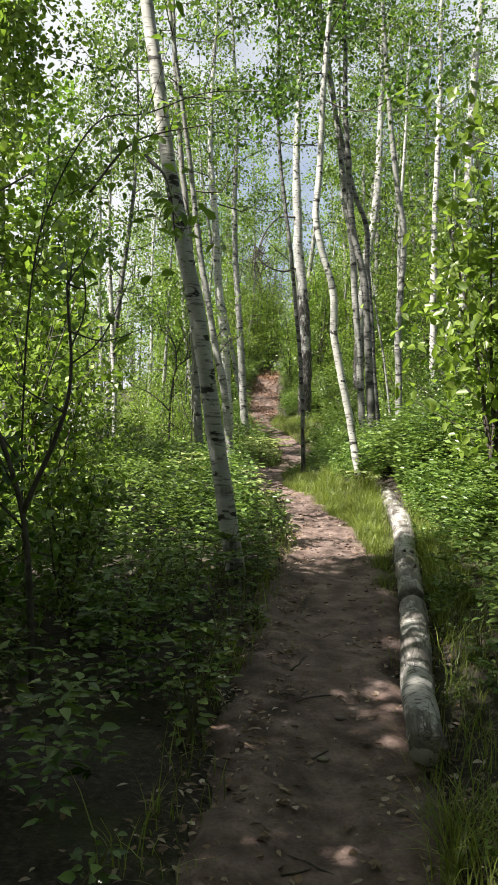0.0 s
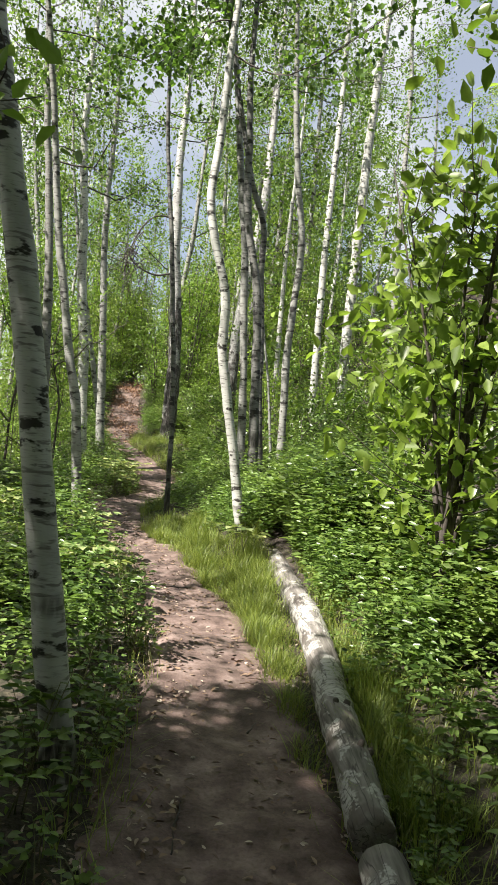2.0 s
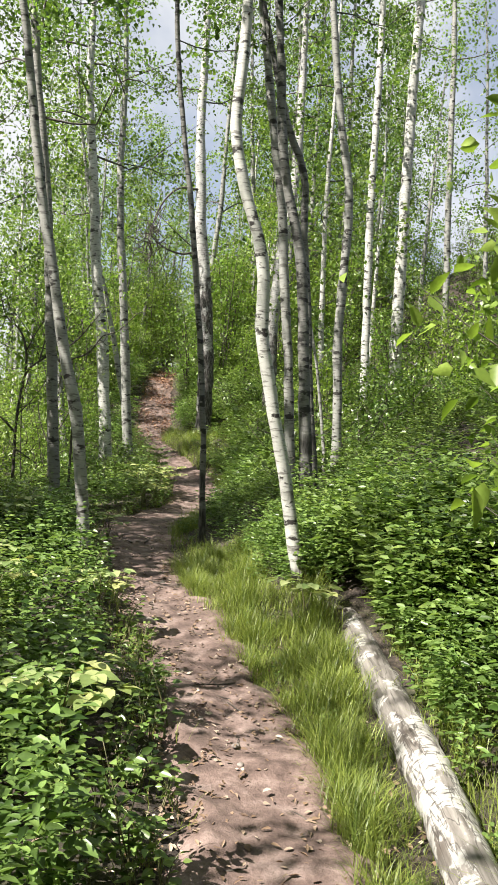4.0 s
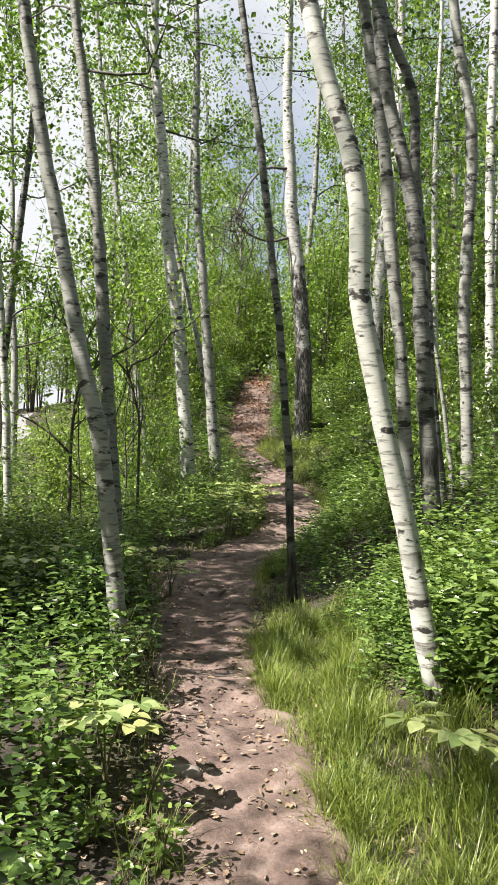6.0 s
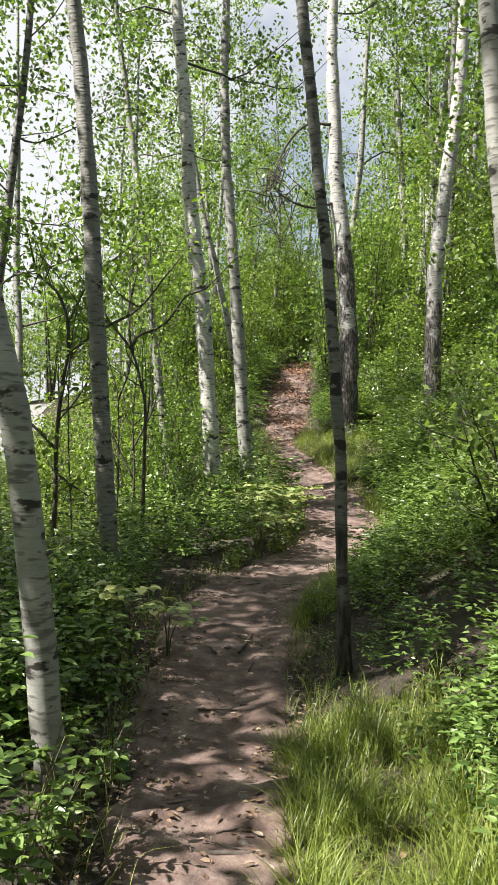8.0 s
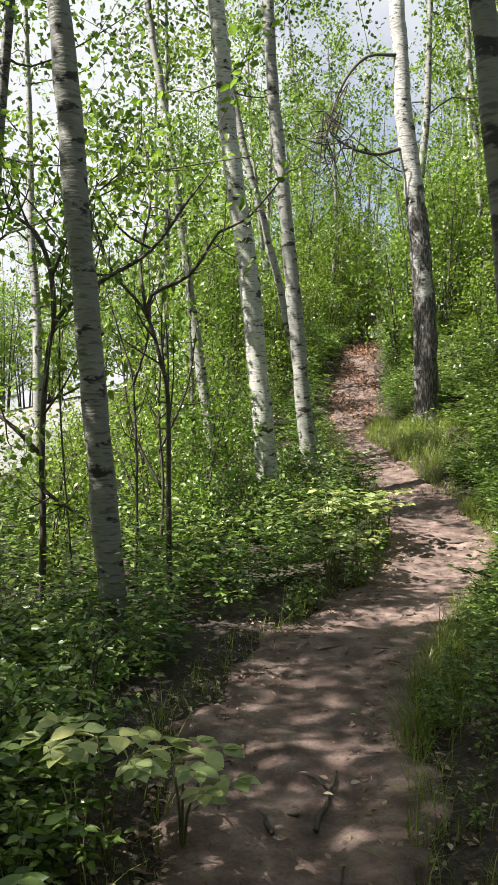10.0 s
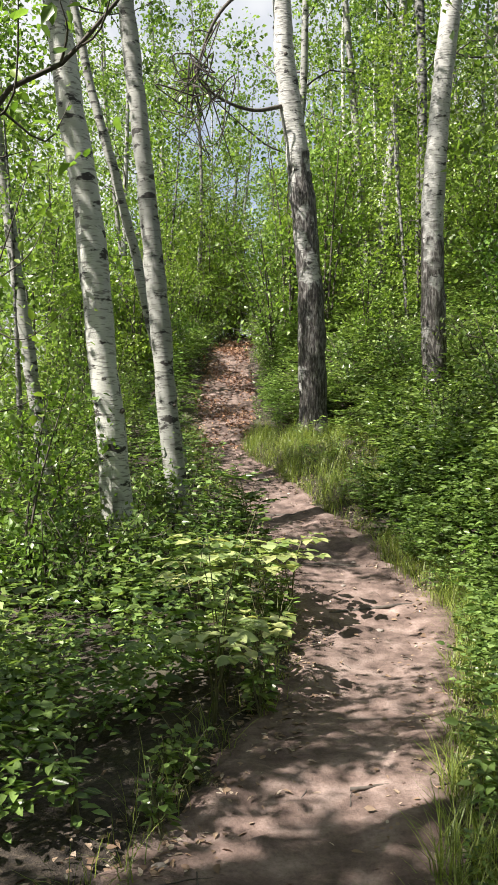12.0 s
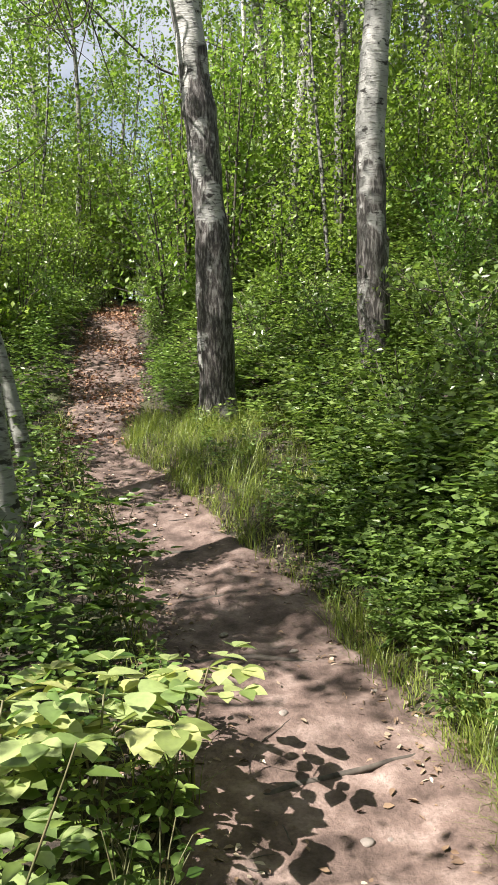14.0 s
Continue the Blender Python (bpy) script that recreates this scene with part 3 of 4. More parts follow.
tree("birch_tree", [(-0.13, 20.1, 1.3), (-0.32, 20.1, 3.68), (-0.45, 20.1, 5.08), (-0.57, 20.1, 6.73)], 0.098, 0.064, BARK_ASPEN,
     "pale grey birch with dark knots close to another birch", 12.5, 17, 14, 1.6, 0.45, 0.055, 2200)
tree("aspen_tree", [(-0.15, 21.5, 1.5), (-0.4, 21.5, 2.67), (-0.73, 21.5, 4.16), (-1.03, 21.5, 5.28), (-1.29, 21.5, 6.62)], 0.06, 0.04, BARK_ASPEN,
     "thin pale aspen slanting behind the birches", 10, 18, 12, 1.3, 0.5, 0.055, 1500)
tree("aspen_tree", [(-1.42, 20.9, 1.5), (-1.7, 20.9, 3.79), (-1.92, 20.9, 5.36), (-2.19, 20.9, 7.06)], 0.07, 0.046, BARK_ASPEN,
     "slim grey aspen near the gravel", 11.5, 19, 13, 1.5, 0.4, 0.055, 1900)
pop = tree("poplar_tree", [(1.47, 24.1, 1.96), (1.41, 24.1, 3.95), (1.26, 24.1, 5.46), (1.11, 24.1, 6.59), (1.02, 24.1, 7.71)], 0.20, 0.125, BARK_POPLAR,
           "tall poplar, white above with dark furrowed bark below", 15, 20, 14, 2.0, 0.5, 0.06, 2600, sides=18)
tree("poplar_tree", [(2.89, 23.2, 2.3), (2.86, 23.2, 4.49), (2.94, 23.2, 5.88), (3.08, 23.2, 7.26)], 0.155, 0.115, BARK_PALE_POPLAR,
     "tall grey-white poplar with a rough foot on the slope", 15, 21, 14, 2.0, 0.5, 0.06, 2600, sides=16)
tree("aspen_tree", [(1.80, 13.0, 1.6), (1.67, 13.0, 2.98), (1.54, 13.0, 4.14), (1.41, 13.0, 4.99), (1.27, 13.0, 5.88)], 0.055, 0.042, BARK_ASPEN,
     "thin aspen in a close group on the slope", 10.5, 22, 12, 1.3, 0.55, 0.05, 1500, group="aspens on the slope")
tree("aspen_tree", [(1.92, 12.5, 1.3), (1.79, 12.5, 2.82), (1.69, 12.5, 3.67), (1.50, 12.5, 4.46), (1.40, 12.5, 5.39)], 0.066, 0.042, BARK_DARK,
     "dark rough-barked aspen in a close group on the slope", 10, 23, 12, 1.3, 0.55, 0.05, 1500, group="aspens on the slope")
tree("aspen_tree", [(2.0, 12.8, 1.6), (1.88, 12.8, 2.81), (1.76, 12.8, 3.96), (1.72, 12.8, 4.59), (1.51, 12.8, 5.1)], 0.052, 0.034, BARK_DARK,
     "dark crooked aspen in a close group on the slope", 9.5, 24, 12, 1.2, 0.6, 0.05, 1300, group="aspens on the slope")
tree("birch_tree", [(2.58, 14.3, 1.6), (2.5, 14.3, 3.36), (2.52, 14.3, 4.69), (2.36, 14.3, 5.76), (2.23, 14.3, 6.65)], 0.06, 0.044, BARK_ASPEN,
     "slim birch with a bent top on the slope", 10.5, 25, 12, 1.3, 0.5, 0.05, 1500)
tree("birch_tree", [(4.2, 19.5, 2.6), (4.08, 19.5, 5.68), (4.06, 19.5, 8.11), (4.07, 19.5, 9.57)], 0.082, 0.062, BARK_BIRCH, "straight spotted birch on the slope", 13.5, 26, 12, 1.5, 0.55, 0.055, 1600)
tree("birch_tree", [(5.19, 21.0, 3.4), (5.16, 21.0, 6.12), (5.18, 21.0, 8.29), (5.21, 21.0, 10.45)], 0.13, 0.095, BARK_BIRCH, "bright white birch with black scars on the slope", 15, 27, 12, 1.6, 0.55, 0.055, 1700)
tree("birch_tree", [(7.2, 24.0, 5.2), (7.09, 24.0, 8.94), (6.97, 24.0, 12.19)], 0.09, 0.065, BARK_ASPEN, "tall slim birch high on the slope", 14, 28, 12, 1.6, 0.5, 0.055, 1600)
tree("aspen_tree", [(3.22, 30.0, 5.0), (3.04, 30.0, 7.31), (2.81, 30.0, 10.09)], 0.10, 0.07, BARK_ASPEN, "twin pale aspen behind the poplars", 14, 29, 13, 1.7, 0.45, 0.06, 1900)
tree("aspen_tree", [(3.86, 28.0, 5.6), (3.86, 28.0, 8.22), (3.8, 28.0, 9.75)], 0.104, 0.083, BARK_DARK, "dark straight aspen behind the poplars", 14, 30, 13, 1.7, 0.5, 0.06, 1800)
tree("aspen_tree", [(2.46, 14.5, 1.7), (2.29, 14.5, 2.83), (2.19, 14.5, 3.32)], 0.024, 0.015, BARK_ASPEN, "thin leaning pale sapling on the slope", 4.5, 31, 8, 0.6, 0.5, 0.05, 350)
tree("aspen_tree", [(-2.85, 17.8, 1.4), (-2.95, 17.8, 3.0), (-3.1, 17.8, 5.0)], 0.06, 0.045, BARK_BIRCH, "slim birch at the edge of the gravel", 10, 32, 16, 1.7, 0.35, 0.065, 3600)

# the bowed dead limbs of the big poplar
for pts in ([(0.98, 24.0, 7.72), (0.52, 23.9, 7.68), (0.16, 23.8, 7.27), (-0.07, 23.8, 6.65), (-0.16, 23.9, 6.12)],
            [(1.03, 24.0, 6.25), (0.67, 23.8, 6.12), (0.29, 23.7, 6.2), (-0.04, 23.7, 6.45), (-0.15, 23.7, 6.8)]):
    p_ = spline(np.array(pts) - np.array(pop.location), 0.1)
    tubes_ = [tube(p_, np.linspace(0.03, 0.009, len(p_)), 7)]
    rng_ = np.random.default_rng(len(p_))
    for k_ in range(12):
        s_ = p_[rng_.integers(len(p_) // 2, len(p_))]
        q_ = spline([s_, s_ + rng_.normal(0, 0.16, 3), s_ + rng_.normal(0, 0.22, 3) + [-0.1, 0, -0.3], s_ + rng_.normal(0, 0.3, 3) + [-0.25, 0, -0.5]], 0.08)
        tubes_.append(tube(q_, np.linspace(0.012, 0.003, len(q_)), 4))
    v_, f_ = joined(tubes_)
    piece("limb", mesh_of("limb", v_, f_, TWIG), pop, "bowed leafless grey limb")


# ---- the wood all round ----
def wood_kit(seed, height, bark, mat, number, leaf, low):
    """One tree of the wood, at the origin; its copies share the meshes."""
    rng = np.random.default_rng(seed)
    p = [np.array([0, 0, -0.3])]
    lean = rng.normal(0, 0.05, 2)
    while p[-1][2] < height:
        lean = lean * 0.9 + rng.normal(0, 0.025, 2)
        p.append(p[-1] + np.array([lean[0] * 1.2, lean[1] * 1.2, 1.2]))
    axis = spline(p, 0.3)
    r0 = 0.008 * height * rng.uniform(0.75, 1.1)
    radius = r0 * np.clip(1.02 - axis[:, 2] / (height * 1.05), 0.05, 1) ** 0.8
    v, q, t = tube(axis, radius, 7, 0.03, rng)
    trunk = mesh_of("trunk", v, [q, t], bark)
    limbs, twigs = branch_set(rng, axis, radius, low, 13, 0.16 * height, 0.6)
    boughs = [mesh_of("limb", *joined(tubes), TWIG) for tubes in limbs]
    v, f = scatter_leaves(rng, clumped(rng, twigs, number, 0.2), leaf, 0.11, 0.3)
    return trunk, boughs, mesh_of("crown", v, f, mat, False)


WOOD = [wood_kit(101, 11, BARK_BIRCH, LEAF_CANOPY, 2500, 0.102, 0.22), wood_kit(102, 12.5, BARK_ASPEN, LEAF_CANOPY, 2600, 0.104, 0.3),
        wood_kit(103, 9, BARK_GREY, LEAF_YELLOW, 2400, 0.093, 0.08), wood_kit(104, 10, BARK_ASPEN, LEAF_YELLOW, 2400, 0.096, 0.12),
        wood_kit(105, 13, BARK_DARK, LEAF_CANOPY, 2600, 0.104, 0.3), wood_kit(106, 6, BARK_DARK, LEAF_YELLOW, 3000, 0.08, 0.06),
        # the last three: thick crowns added only to block sun and skylight
        wood_kit(107, 8, BARK_GREY, LEAF_CANOPY, 7000, 0.135, 0.06), wood_kit(108, 9.5, BARK_DARK, LEAF_CANOPY, 9000, 0.14, 0.42), wood_kit(109, 8, BARK_GREY, LEAF_YELLOW, 4600, 0.12, 0.14)]
WOOD_LABEL = ["slender white birch in full leaf in the wood", "tall grey aspen in full leaf in the wood", "young grey-barked tree leafy almost to the ground",
              "pale aspen with yellow-green spring leaves", "tall dark-trunked tree with a high crown", "low young tree with yellow-green leaves", "thickly leaved tree added out of view to shade the path", "dark-trunked tree added out of view, its dense high crown blocking skylight", "grey tree with a full yellow-green crown, added to shade the path"]
rng = np.random.default_rng(7)


def wood_tree(kind, x, y, size=1.0):
    ob = thing("birch_tree" if kind == 0 else "aspen_tree", pose(x, y, float(land(x, y)), 0, 0, rng.uniform(0, 360)) @ Matrix.Scale(size, 4), WOOD_LABEL[kind], "tree", "trees of the wood")
    trunk, boughs, crown = WOOD[kind]
    piece("trunk", trunk, ob)
    for me in boughs:
        piece("limb", me, ob)
    piece("crown", crown, ob)


def fill(count, xr, yr, gap, kinds, sizes, blocked):
    """Trees strewn over a stretch, none nearer than gap to one another."""
    done, tries = [], 0
    while len(done) < count and tries < count * 60:
        tries += 1
        x, y = rng.uniform(*xr), rng.uniform(*yr)
        if blocked(x, y) or any((x - a) ** 2 + (y - b) ** 2 < gap * gap for a, b in done):
            continue
        done.append((x, y))
        wood_tree(int(rng.choice(kinds)), x, y, rng.uniform(*sizes))


def on_trail(x, y, wide=1.2):
    return along(TRAIL_L, y) - wide < x < along(TRAIL_R, y) + wide


# up the slope
fill(22, (3.2, 16), (9, 32), 1.8, (3, 3, 2, 5, 0), (0.75, 1.05), lambda x, y: on_trail(x, y, 1.6) or (x < 6 and y < 17) or (x > 4 + 0.3 * y and y < 20))
# ahead, past the crest
fill(56, (-4.5, 9), (28.5, 44), 1.1, (0, 1, 2, 3, 5, 5, 5), (0.75, 1.15), lambda x, y: on_trail(x, y, 0.8) or (x < -2.5 and y < 33))
fill(16, (-10, 18), (44, 60), 2.4, (0, 1, 3, 4), (1.0, 1.3), lambda x, y: False)
# far side of the gravel
fill(40, (-30, -6), (32.0, 46), 1.7, (2, 3, 5, 5), (0.38, 0.58), lambda x, y: x > -3 - 0.15 * y)
fill(10, (-36, -26), (6, 34), 2.6, (2, 3, 5), (0.5, 0.7), lambda x, y: False)
# near trees; kinds 6 to 8 are added mainly out of view for shade
for k_, x_, y_, s_ in ((6, -3.3, 4.1, 0.85), (6, -2.7, 2.1, 0.7), (6, -2.7, -0.4, 0.85), (6, -2.4, -1.8, 0.9), (6, -4.3, 3.2, 1.0), 
                       (8, -3.8, 10.8, 1.1), (8, -3.5, 11.3, 0.95), (8, -3.4, 12.5, 0.9), (8, -3.1, 13.7, 0.75), (8, -3.3, 14.7, 0.68),
                       # unseen, right and behind the start: added to cut the light from the sky
                       (6, 3.1, 0.2, 0.9), (6, 3.9, 2.6, 0.85), (6, 0.6, -3.4, 0.9), (6, 5.4, -1.2, 1.2), (6, -0.9, -5.2, 1.2), (6, 2.6, -4.4, 1.2), (6, 8.4, 2.0, 1.3), (6, -4.8, -4.0, 1.2),
                       # added: high crowns against skylight, others to shade or dapple the path
                       (7, 2.2, 1.4, 1.0), (7, 2.3, 2.2, 1.0), (6, -1.8, 2.2, 0.5), (6, -1.9, 3.2, 0.5), (6, -2.0, 3.8, 0.45), (1, -2.9, 6.8, 0.7), (8, -2.8, 7.2, 0.55), (4, -3.1, 17.75, 0.75), (7, -0.8, -2.2, 1.0), (7, 2.0, -0.8, 1.0), (7, -2.9, 2.2, 1.0),
                       (1, -3.4, 1.2, 0.8), (3, -4.6, 2.6, 0.85), (2, -1.8, -2.0, 0.7),
                       (1, -6.2, 9.8, 0.8), (4, -6.5, 12.0, 0.75),
                       (5, -2.3, 24.4, 0.7), (5, -4.2, 29.4, 0.9), (1, -3.9, 21.2, 0.75), (3, -2.5, 22.6, 0.8), (5, -1.7, 21.0, 0.7), (0, -3.2, 25.0, 0.9)):
    wood_tree(k_, x_, y_, s_)
# unseen trees behind and beside the start, added for shade
fill(12, (-9, 9), (-13, -2.5), 2.0, (0, 1, 2, 3, 4), (0.8, 1.1), lambda x, y: abs(x - 0.5) < 1.0)
fill(10, (3.5, 12), (-2, 8), 1.8, (0, 1, 4), (0.8, 1.0), lambda x, y: False)


# ---- bushes and saplings ----
KITS = [sapling(201, 2.4, 1100, 0.072, LEAF_YELLOW, 4, 0.8), sapling(202, 1.5, 800, 0.07, LEAF_SHRUB, 4, 0.7), sapling(203, 3.8, 1500, 0.075, LEAF_YELLOW, 3, 1.0), sapling(204, 1.0, 600, 0.065, LEAF_HERB, 5, 0.6)]
KIT_LABEL = ["leafy yellow-green bush under the trees", "low green bush of the undergrowth", "tall young bush with bright spring leaves", "small dense green bush on the forest floor"]


def bushes(count, xr, yr, gap, kinds, sizes, blocked):
    done, tries = [], 0
    while len(done) < count and tries < count * 60:
        tries += 1
        x, y = rng.uniform(*xr), rng.uniform(*yr)
        if blocked(x, y) or any((x - a) ** 2 + (y - b) ** 2 < gap * gap for a, b in done):
            continue
        done.append((x, y))
        k = int(rng.choice(kinds))
        put_sapling("bush", KITS[k], pose(x, y, float(land(x, y)), 0, 0, rng.uniform(0, 360)) @ Matrix.Scale(rng.uniform(*sizes), 4), KIT_LABEL[k], "bush", "bushes of the undergrowth")


bushes(90, (2.0, 12), (11.5, 31), 0.7, (0, 0, 1, 3, 3), (0.7, 1.1), lambda x, y: on_trail(x, y, 1.3) or x > 3 + 0.28 * y or (x < 2.4 and 19 < y < 24.6))
bushes(85, (-3.5, 7), (26.5, 37), 0.55, (0, 2, 2, 2), (0.8, 1.3), lambda x, y: on_trail(x, y, 0.45))
bushes(34, (-3.6, -0.9), (16.5, 27.5), 0.8, (0, 3, 0), (0.45, 0.75), lambda x, y: on_trail(x, y, 0.9) or (x < -3.0 and 19 < y < 26))
bushes(12, (-4.5, -1.4), (6.5, 14.5), 0.9, (1, 3, 3), (0.7, 1.0), lambda x, y: on_trail(x, y, 1.6))
bushes(14, (-2.6, 2.0), (28.6, 32), 0.6, (0, 3, 1), (0.7, 1.1), lambda x, y: on_trail(x, y, 0.25))
bushes(26, (-1.5, 4.5), (33.6, 37.5), 0.6, (0, 2, 2), (0.9, 1.4), lambda x, y: False)
bushes(40, (-18, -4.5), (28.9, 34), 0.8, (0, 2, 2), (0.9, 1.5), lambda x, y: False)

# the big-leaved bushes that hem in the start of the path
# the sunlit bushes take the paler leaf colour, the shaded ones the darker
BROAD = [sapling(211, 1.7, 1000, 0.088, LEAF_SHRUB, 6, 0.6, True), sapling(212, 2.7, 1700, 0.085, LEAF_YELLOW, 7, 0.75, True)]
for kit, x_, y_, s_, turn, label in ((0, -0.85, 3.3, 0.6, 20, "dark green broad-leaved bush in the shade of the path"), (0, -1.0, 4.6, 0.7, 140, "dark green broad-leaved bush in the shade of the path"),
                                     (0, -0.7, 5.2, 0.5, 250, "broad-leaved bush behind a birch"), (1, -1.25, 6.6, 0.62, 310, "sunlit broad-leaved bush behind a birch"),
                                     (1, 2.2, 7.3, 1.15, 60, "sunlit bright green broad-leaved bush beside the log"), (1, 2.75, 6.6, 0.9, 200, "bright green broad-leaved bush in grass"),
                                     (0, 2.35, 5.0, 0.7, 30, "low broad-leaved bush beside the log"), (1, 2.6, 8.6, 0.8, 300, "bright green broad-leaved bush behind the log"), (0, -0.75, 2.5, 0.75, 190, "low dark green bush in the shade of the path")):
    put_sapling("bush", BROAD[kit], pose(x_, y_, float(land(x_, y_)), 0, 0, turn) @ Matrix.Scale(s_, 4), label, "bush")

for x_, y_, s_, turn in ((0.25, 32.9, 0.75, 15), (0.75, 33.2, 0.9, 95), (1.2, 33.0, 0.8, 190), (1.7, 32.7, 0.9, 280), (-0.3, 32.4, 0.8, 330), (-1.45, 6.6, 0.9, 0), (-1.6, 7.5, 0.95, 100), (-1.4, 8.3, 0.75, 220), (-2.2, 7.0, 1.1, 40)):
    put_sapling("bush", KITS[0], pose(x_, y_, float(land(x_, y_)), 0, 0, turn) @ Matrix.Scale(s_, 4), KIT_LABEL[0], "bush", "bushes of the undergrowth")

# low dark clumps about the feet of the birches and beside the climb
for x_, y_, s_, turn in ((-0.42, 28.6, 0.5, 10), (-0.38, 29.6, 0.6, 130), (-0.12, 30.6, 0.6, 220), (0.1, 31.3, 0.6, 300), (0.98, 27.6, 0.55, 60), (1.0, 28.6, 0.65, 160), (1.02, 29.6, 0.6, 250), (1.08, 30.5, 0.65, 20), (-0.3, 4.75, 0.5, 0), (-0.62, 4.9, 0.6, 70), (-0.1, 5.15, 0.42, 140), (-0.75, 13.2, 0.55, 30), (-1.05, 13.5, 0.6, 200), (-0.5, 13.75, 0.5, 110), (-1.35, 13.1, 0.6, 290), (-1.3, 14.3, 0.6, 60), (-0.5, 18.4, 0.75, 0), (-0.85, 18.5, 0.75, 80), (-0.25, 18.6, 0.65, 150), (-0.1, 19.6, 0.7, 230), (-0.42, 19.6, 0.75, 310), (-0.62, 18.55, 0.7, 200)):
    put_sapling("bush", KITS[3], pose(x_, y_, float(land(x_, y_)), 0, 0, turn) @ Matrix.Scale(s_, 4), KIT_LABEL[3], "bush", "bushes of the undergrowth")


def stem_bush(name, x, y, stalks, seed, label, number, leaf=0.055):
    """A bush of dark crooked bare stems with few leaves; each stalk a list of places from its foot."""
    rg = np.random.default_rng(seed)
    z = float(land(x, y))
    ob = thing(name, pose(x, y, z), label, "bush")
    tips = []
    for r, pts in stalks:
        p = spline([np.array(q, float) for q in pts], 0.07)
        tubes = [tube(p, np.linspace(r, r * 0.35, len(p)), 7, 0.05, rg)]
        for _ in range(9):
            i = rg.integers(len(p) // 3, len(p))
            t = rg.normal(0, 0.2, 3) + (p[-1] - p[0]) * 0.12
            q = spline([p[i], p[i] + t * 0.5 + rg.normal(0, 0.03, 3), p[i] + t + [0, 0, 0.1]], 0.06)
            tubes.append(tube(q, np.linspace(r * 0.35, 0.0015, len(q)), 4))
            tips.append(q[len(q) // 2:])
        v, f = joined(tubes)
        piece("stem", mesh_of("stem", v, f, TWIG), ob)
    at = np.vstack(tips)
    v, f = scatter_leaves(rg, at[rg.integers(0, len(at), number)], leaf, 0.07, 0.3, True, 0.6)
    piece("foliage", mesh_of("foliage", v, f, LEAF_YELLOW, False), ob)


stem_bush("bush", -0.75, 16.0, [(0.021, [(0, 0, -0.05), (0.0, 0, 0.65), (0.0, 0, 1.38), (-0.04, 0, 1.6), (-0.14, 0, 1.93), (-0.36, 0.05, 2.19), (-0.47, 0.1, 2.41), (-0.62, 0.15, 2.85)]),
                                (0.015, [(-0.13, 0, 1.9), (-0.1, 0, 2.05), (0.15, 0, 2.17), (0.35, -0.05, 2.42), (0.53, -0.1, 2.48), (0.8, -0.15, 2.75)]),
                                (0.012, [(-0.14, 0, 1.93), (-0.2, 0.1, 2.3), (-0.14, 0.15, 2.75), (-0.22, 0.2, 3.2)]), (0.01, [(-0.36, 0.05, 2.19), (-0.6, 0, 2.22), (-0.85, -0.05, 2.4)])], 41,
          "thin crooked dark-stemmed bush with few leaves", 420)
stem_bush("bush", -1.45, 15.55, [(0.025, [(0, 0, -0.05), (0.03, 0, 0.5), (0.03, 0, 1.05), (0.06, 0, 1.5), (0.12, 0, 1.83), (0.28, 0, 1.99), (0.42, 0.05, 2.1), (0.7, 0.1, 2.28), (0.95, 0.1, 2.6)]),
                                 (0.018, [(0.12, 0, 1.83), (0.1, 0, 2.15), (0.0, 0.02, 2.39), (-0.18, 0.05, 2.55), (-0.3, 0.1, 2.9)]), (0.016, [(0.03, 0, 1.05), (-0.2, 0, 1.26), (-0.42, 0, 1.4), (-0.7, 0.1, 1.5)]),
                                 (0.014, [(0.02, 0, 0.85), (0.18, -0.03, 0.75), (0.33, -0.05, 0.66)]), (0.012, [(0.28, 0, 1.99), (0.34, 0.05, 2.4), (0.25, 0.1, 2.8)]), (0.011, [(0.1, 0, 2.1), (0.3, 0, 2.5), (0.62, -0.05, 2.75)])], 42,
          "spreading dark-stemmed bush with crooked branches", 900, 0.06)
stem_bush("bush", -1.1, 16.4, [(0.013, [(0, 0, -0.05), (0.02, 0, 0.8), (0.0, 0, 1.5), (-0.06, 0, 1.75), (-0.2, 0, 2.2)]), (0.01, [(0.0, 0, 1.5), (0.12, 0, 1.9), (0.1, 0.05, 2.5)])], 48,
          "slight upright dark-stemmed bush", 160)
stem_bush("bush", -1.15, 17.2, [(0.016, [(0, 0, -0.05), (0.05, 0, 0.7), (0.02, 0, 1.4), (0.1, 0, 2.2)]), (0.012, [(0.04, 0, 0.7), (-0.2, 0, 1.2), (-0.3, 0, 1.9)]), (0.012, [(0.02, 0, 1.0), (0.25, 0, 1.5), (0.35, 0, 2.1)])], 43,
          "thin upright bush with many fine stems", 300)
stem_bush("bush", -0.55, 4.1, [(0.016, [(0, 0, -0.05), (-0.1, 0.1, 0.7), (-0.35, 0.2, 1.3), (-0.5, 0.2, 1.9)]), (0.013, [(-0.1, 0.1, 0.7), (0.05, 0.2, 1.2), (0.0, 0.3, 1.7)]), (0.012, [(-0.3, 0.2, 1.2), (-0.7, 0.2, 1.35), (-1.1, 0.3, 1.5)])], 44,
          "dark bare-stemmed bush in shade", 160, 0.07)
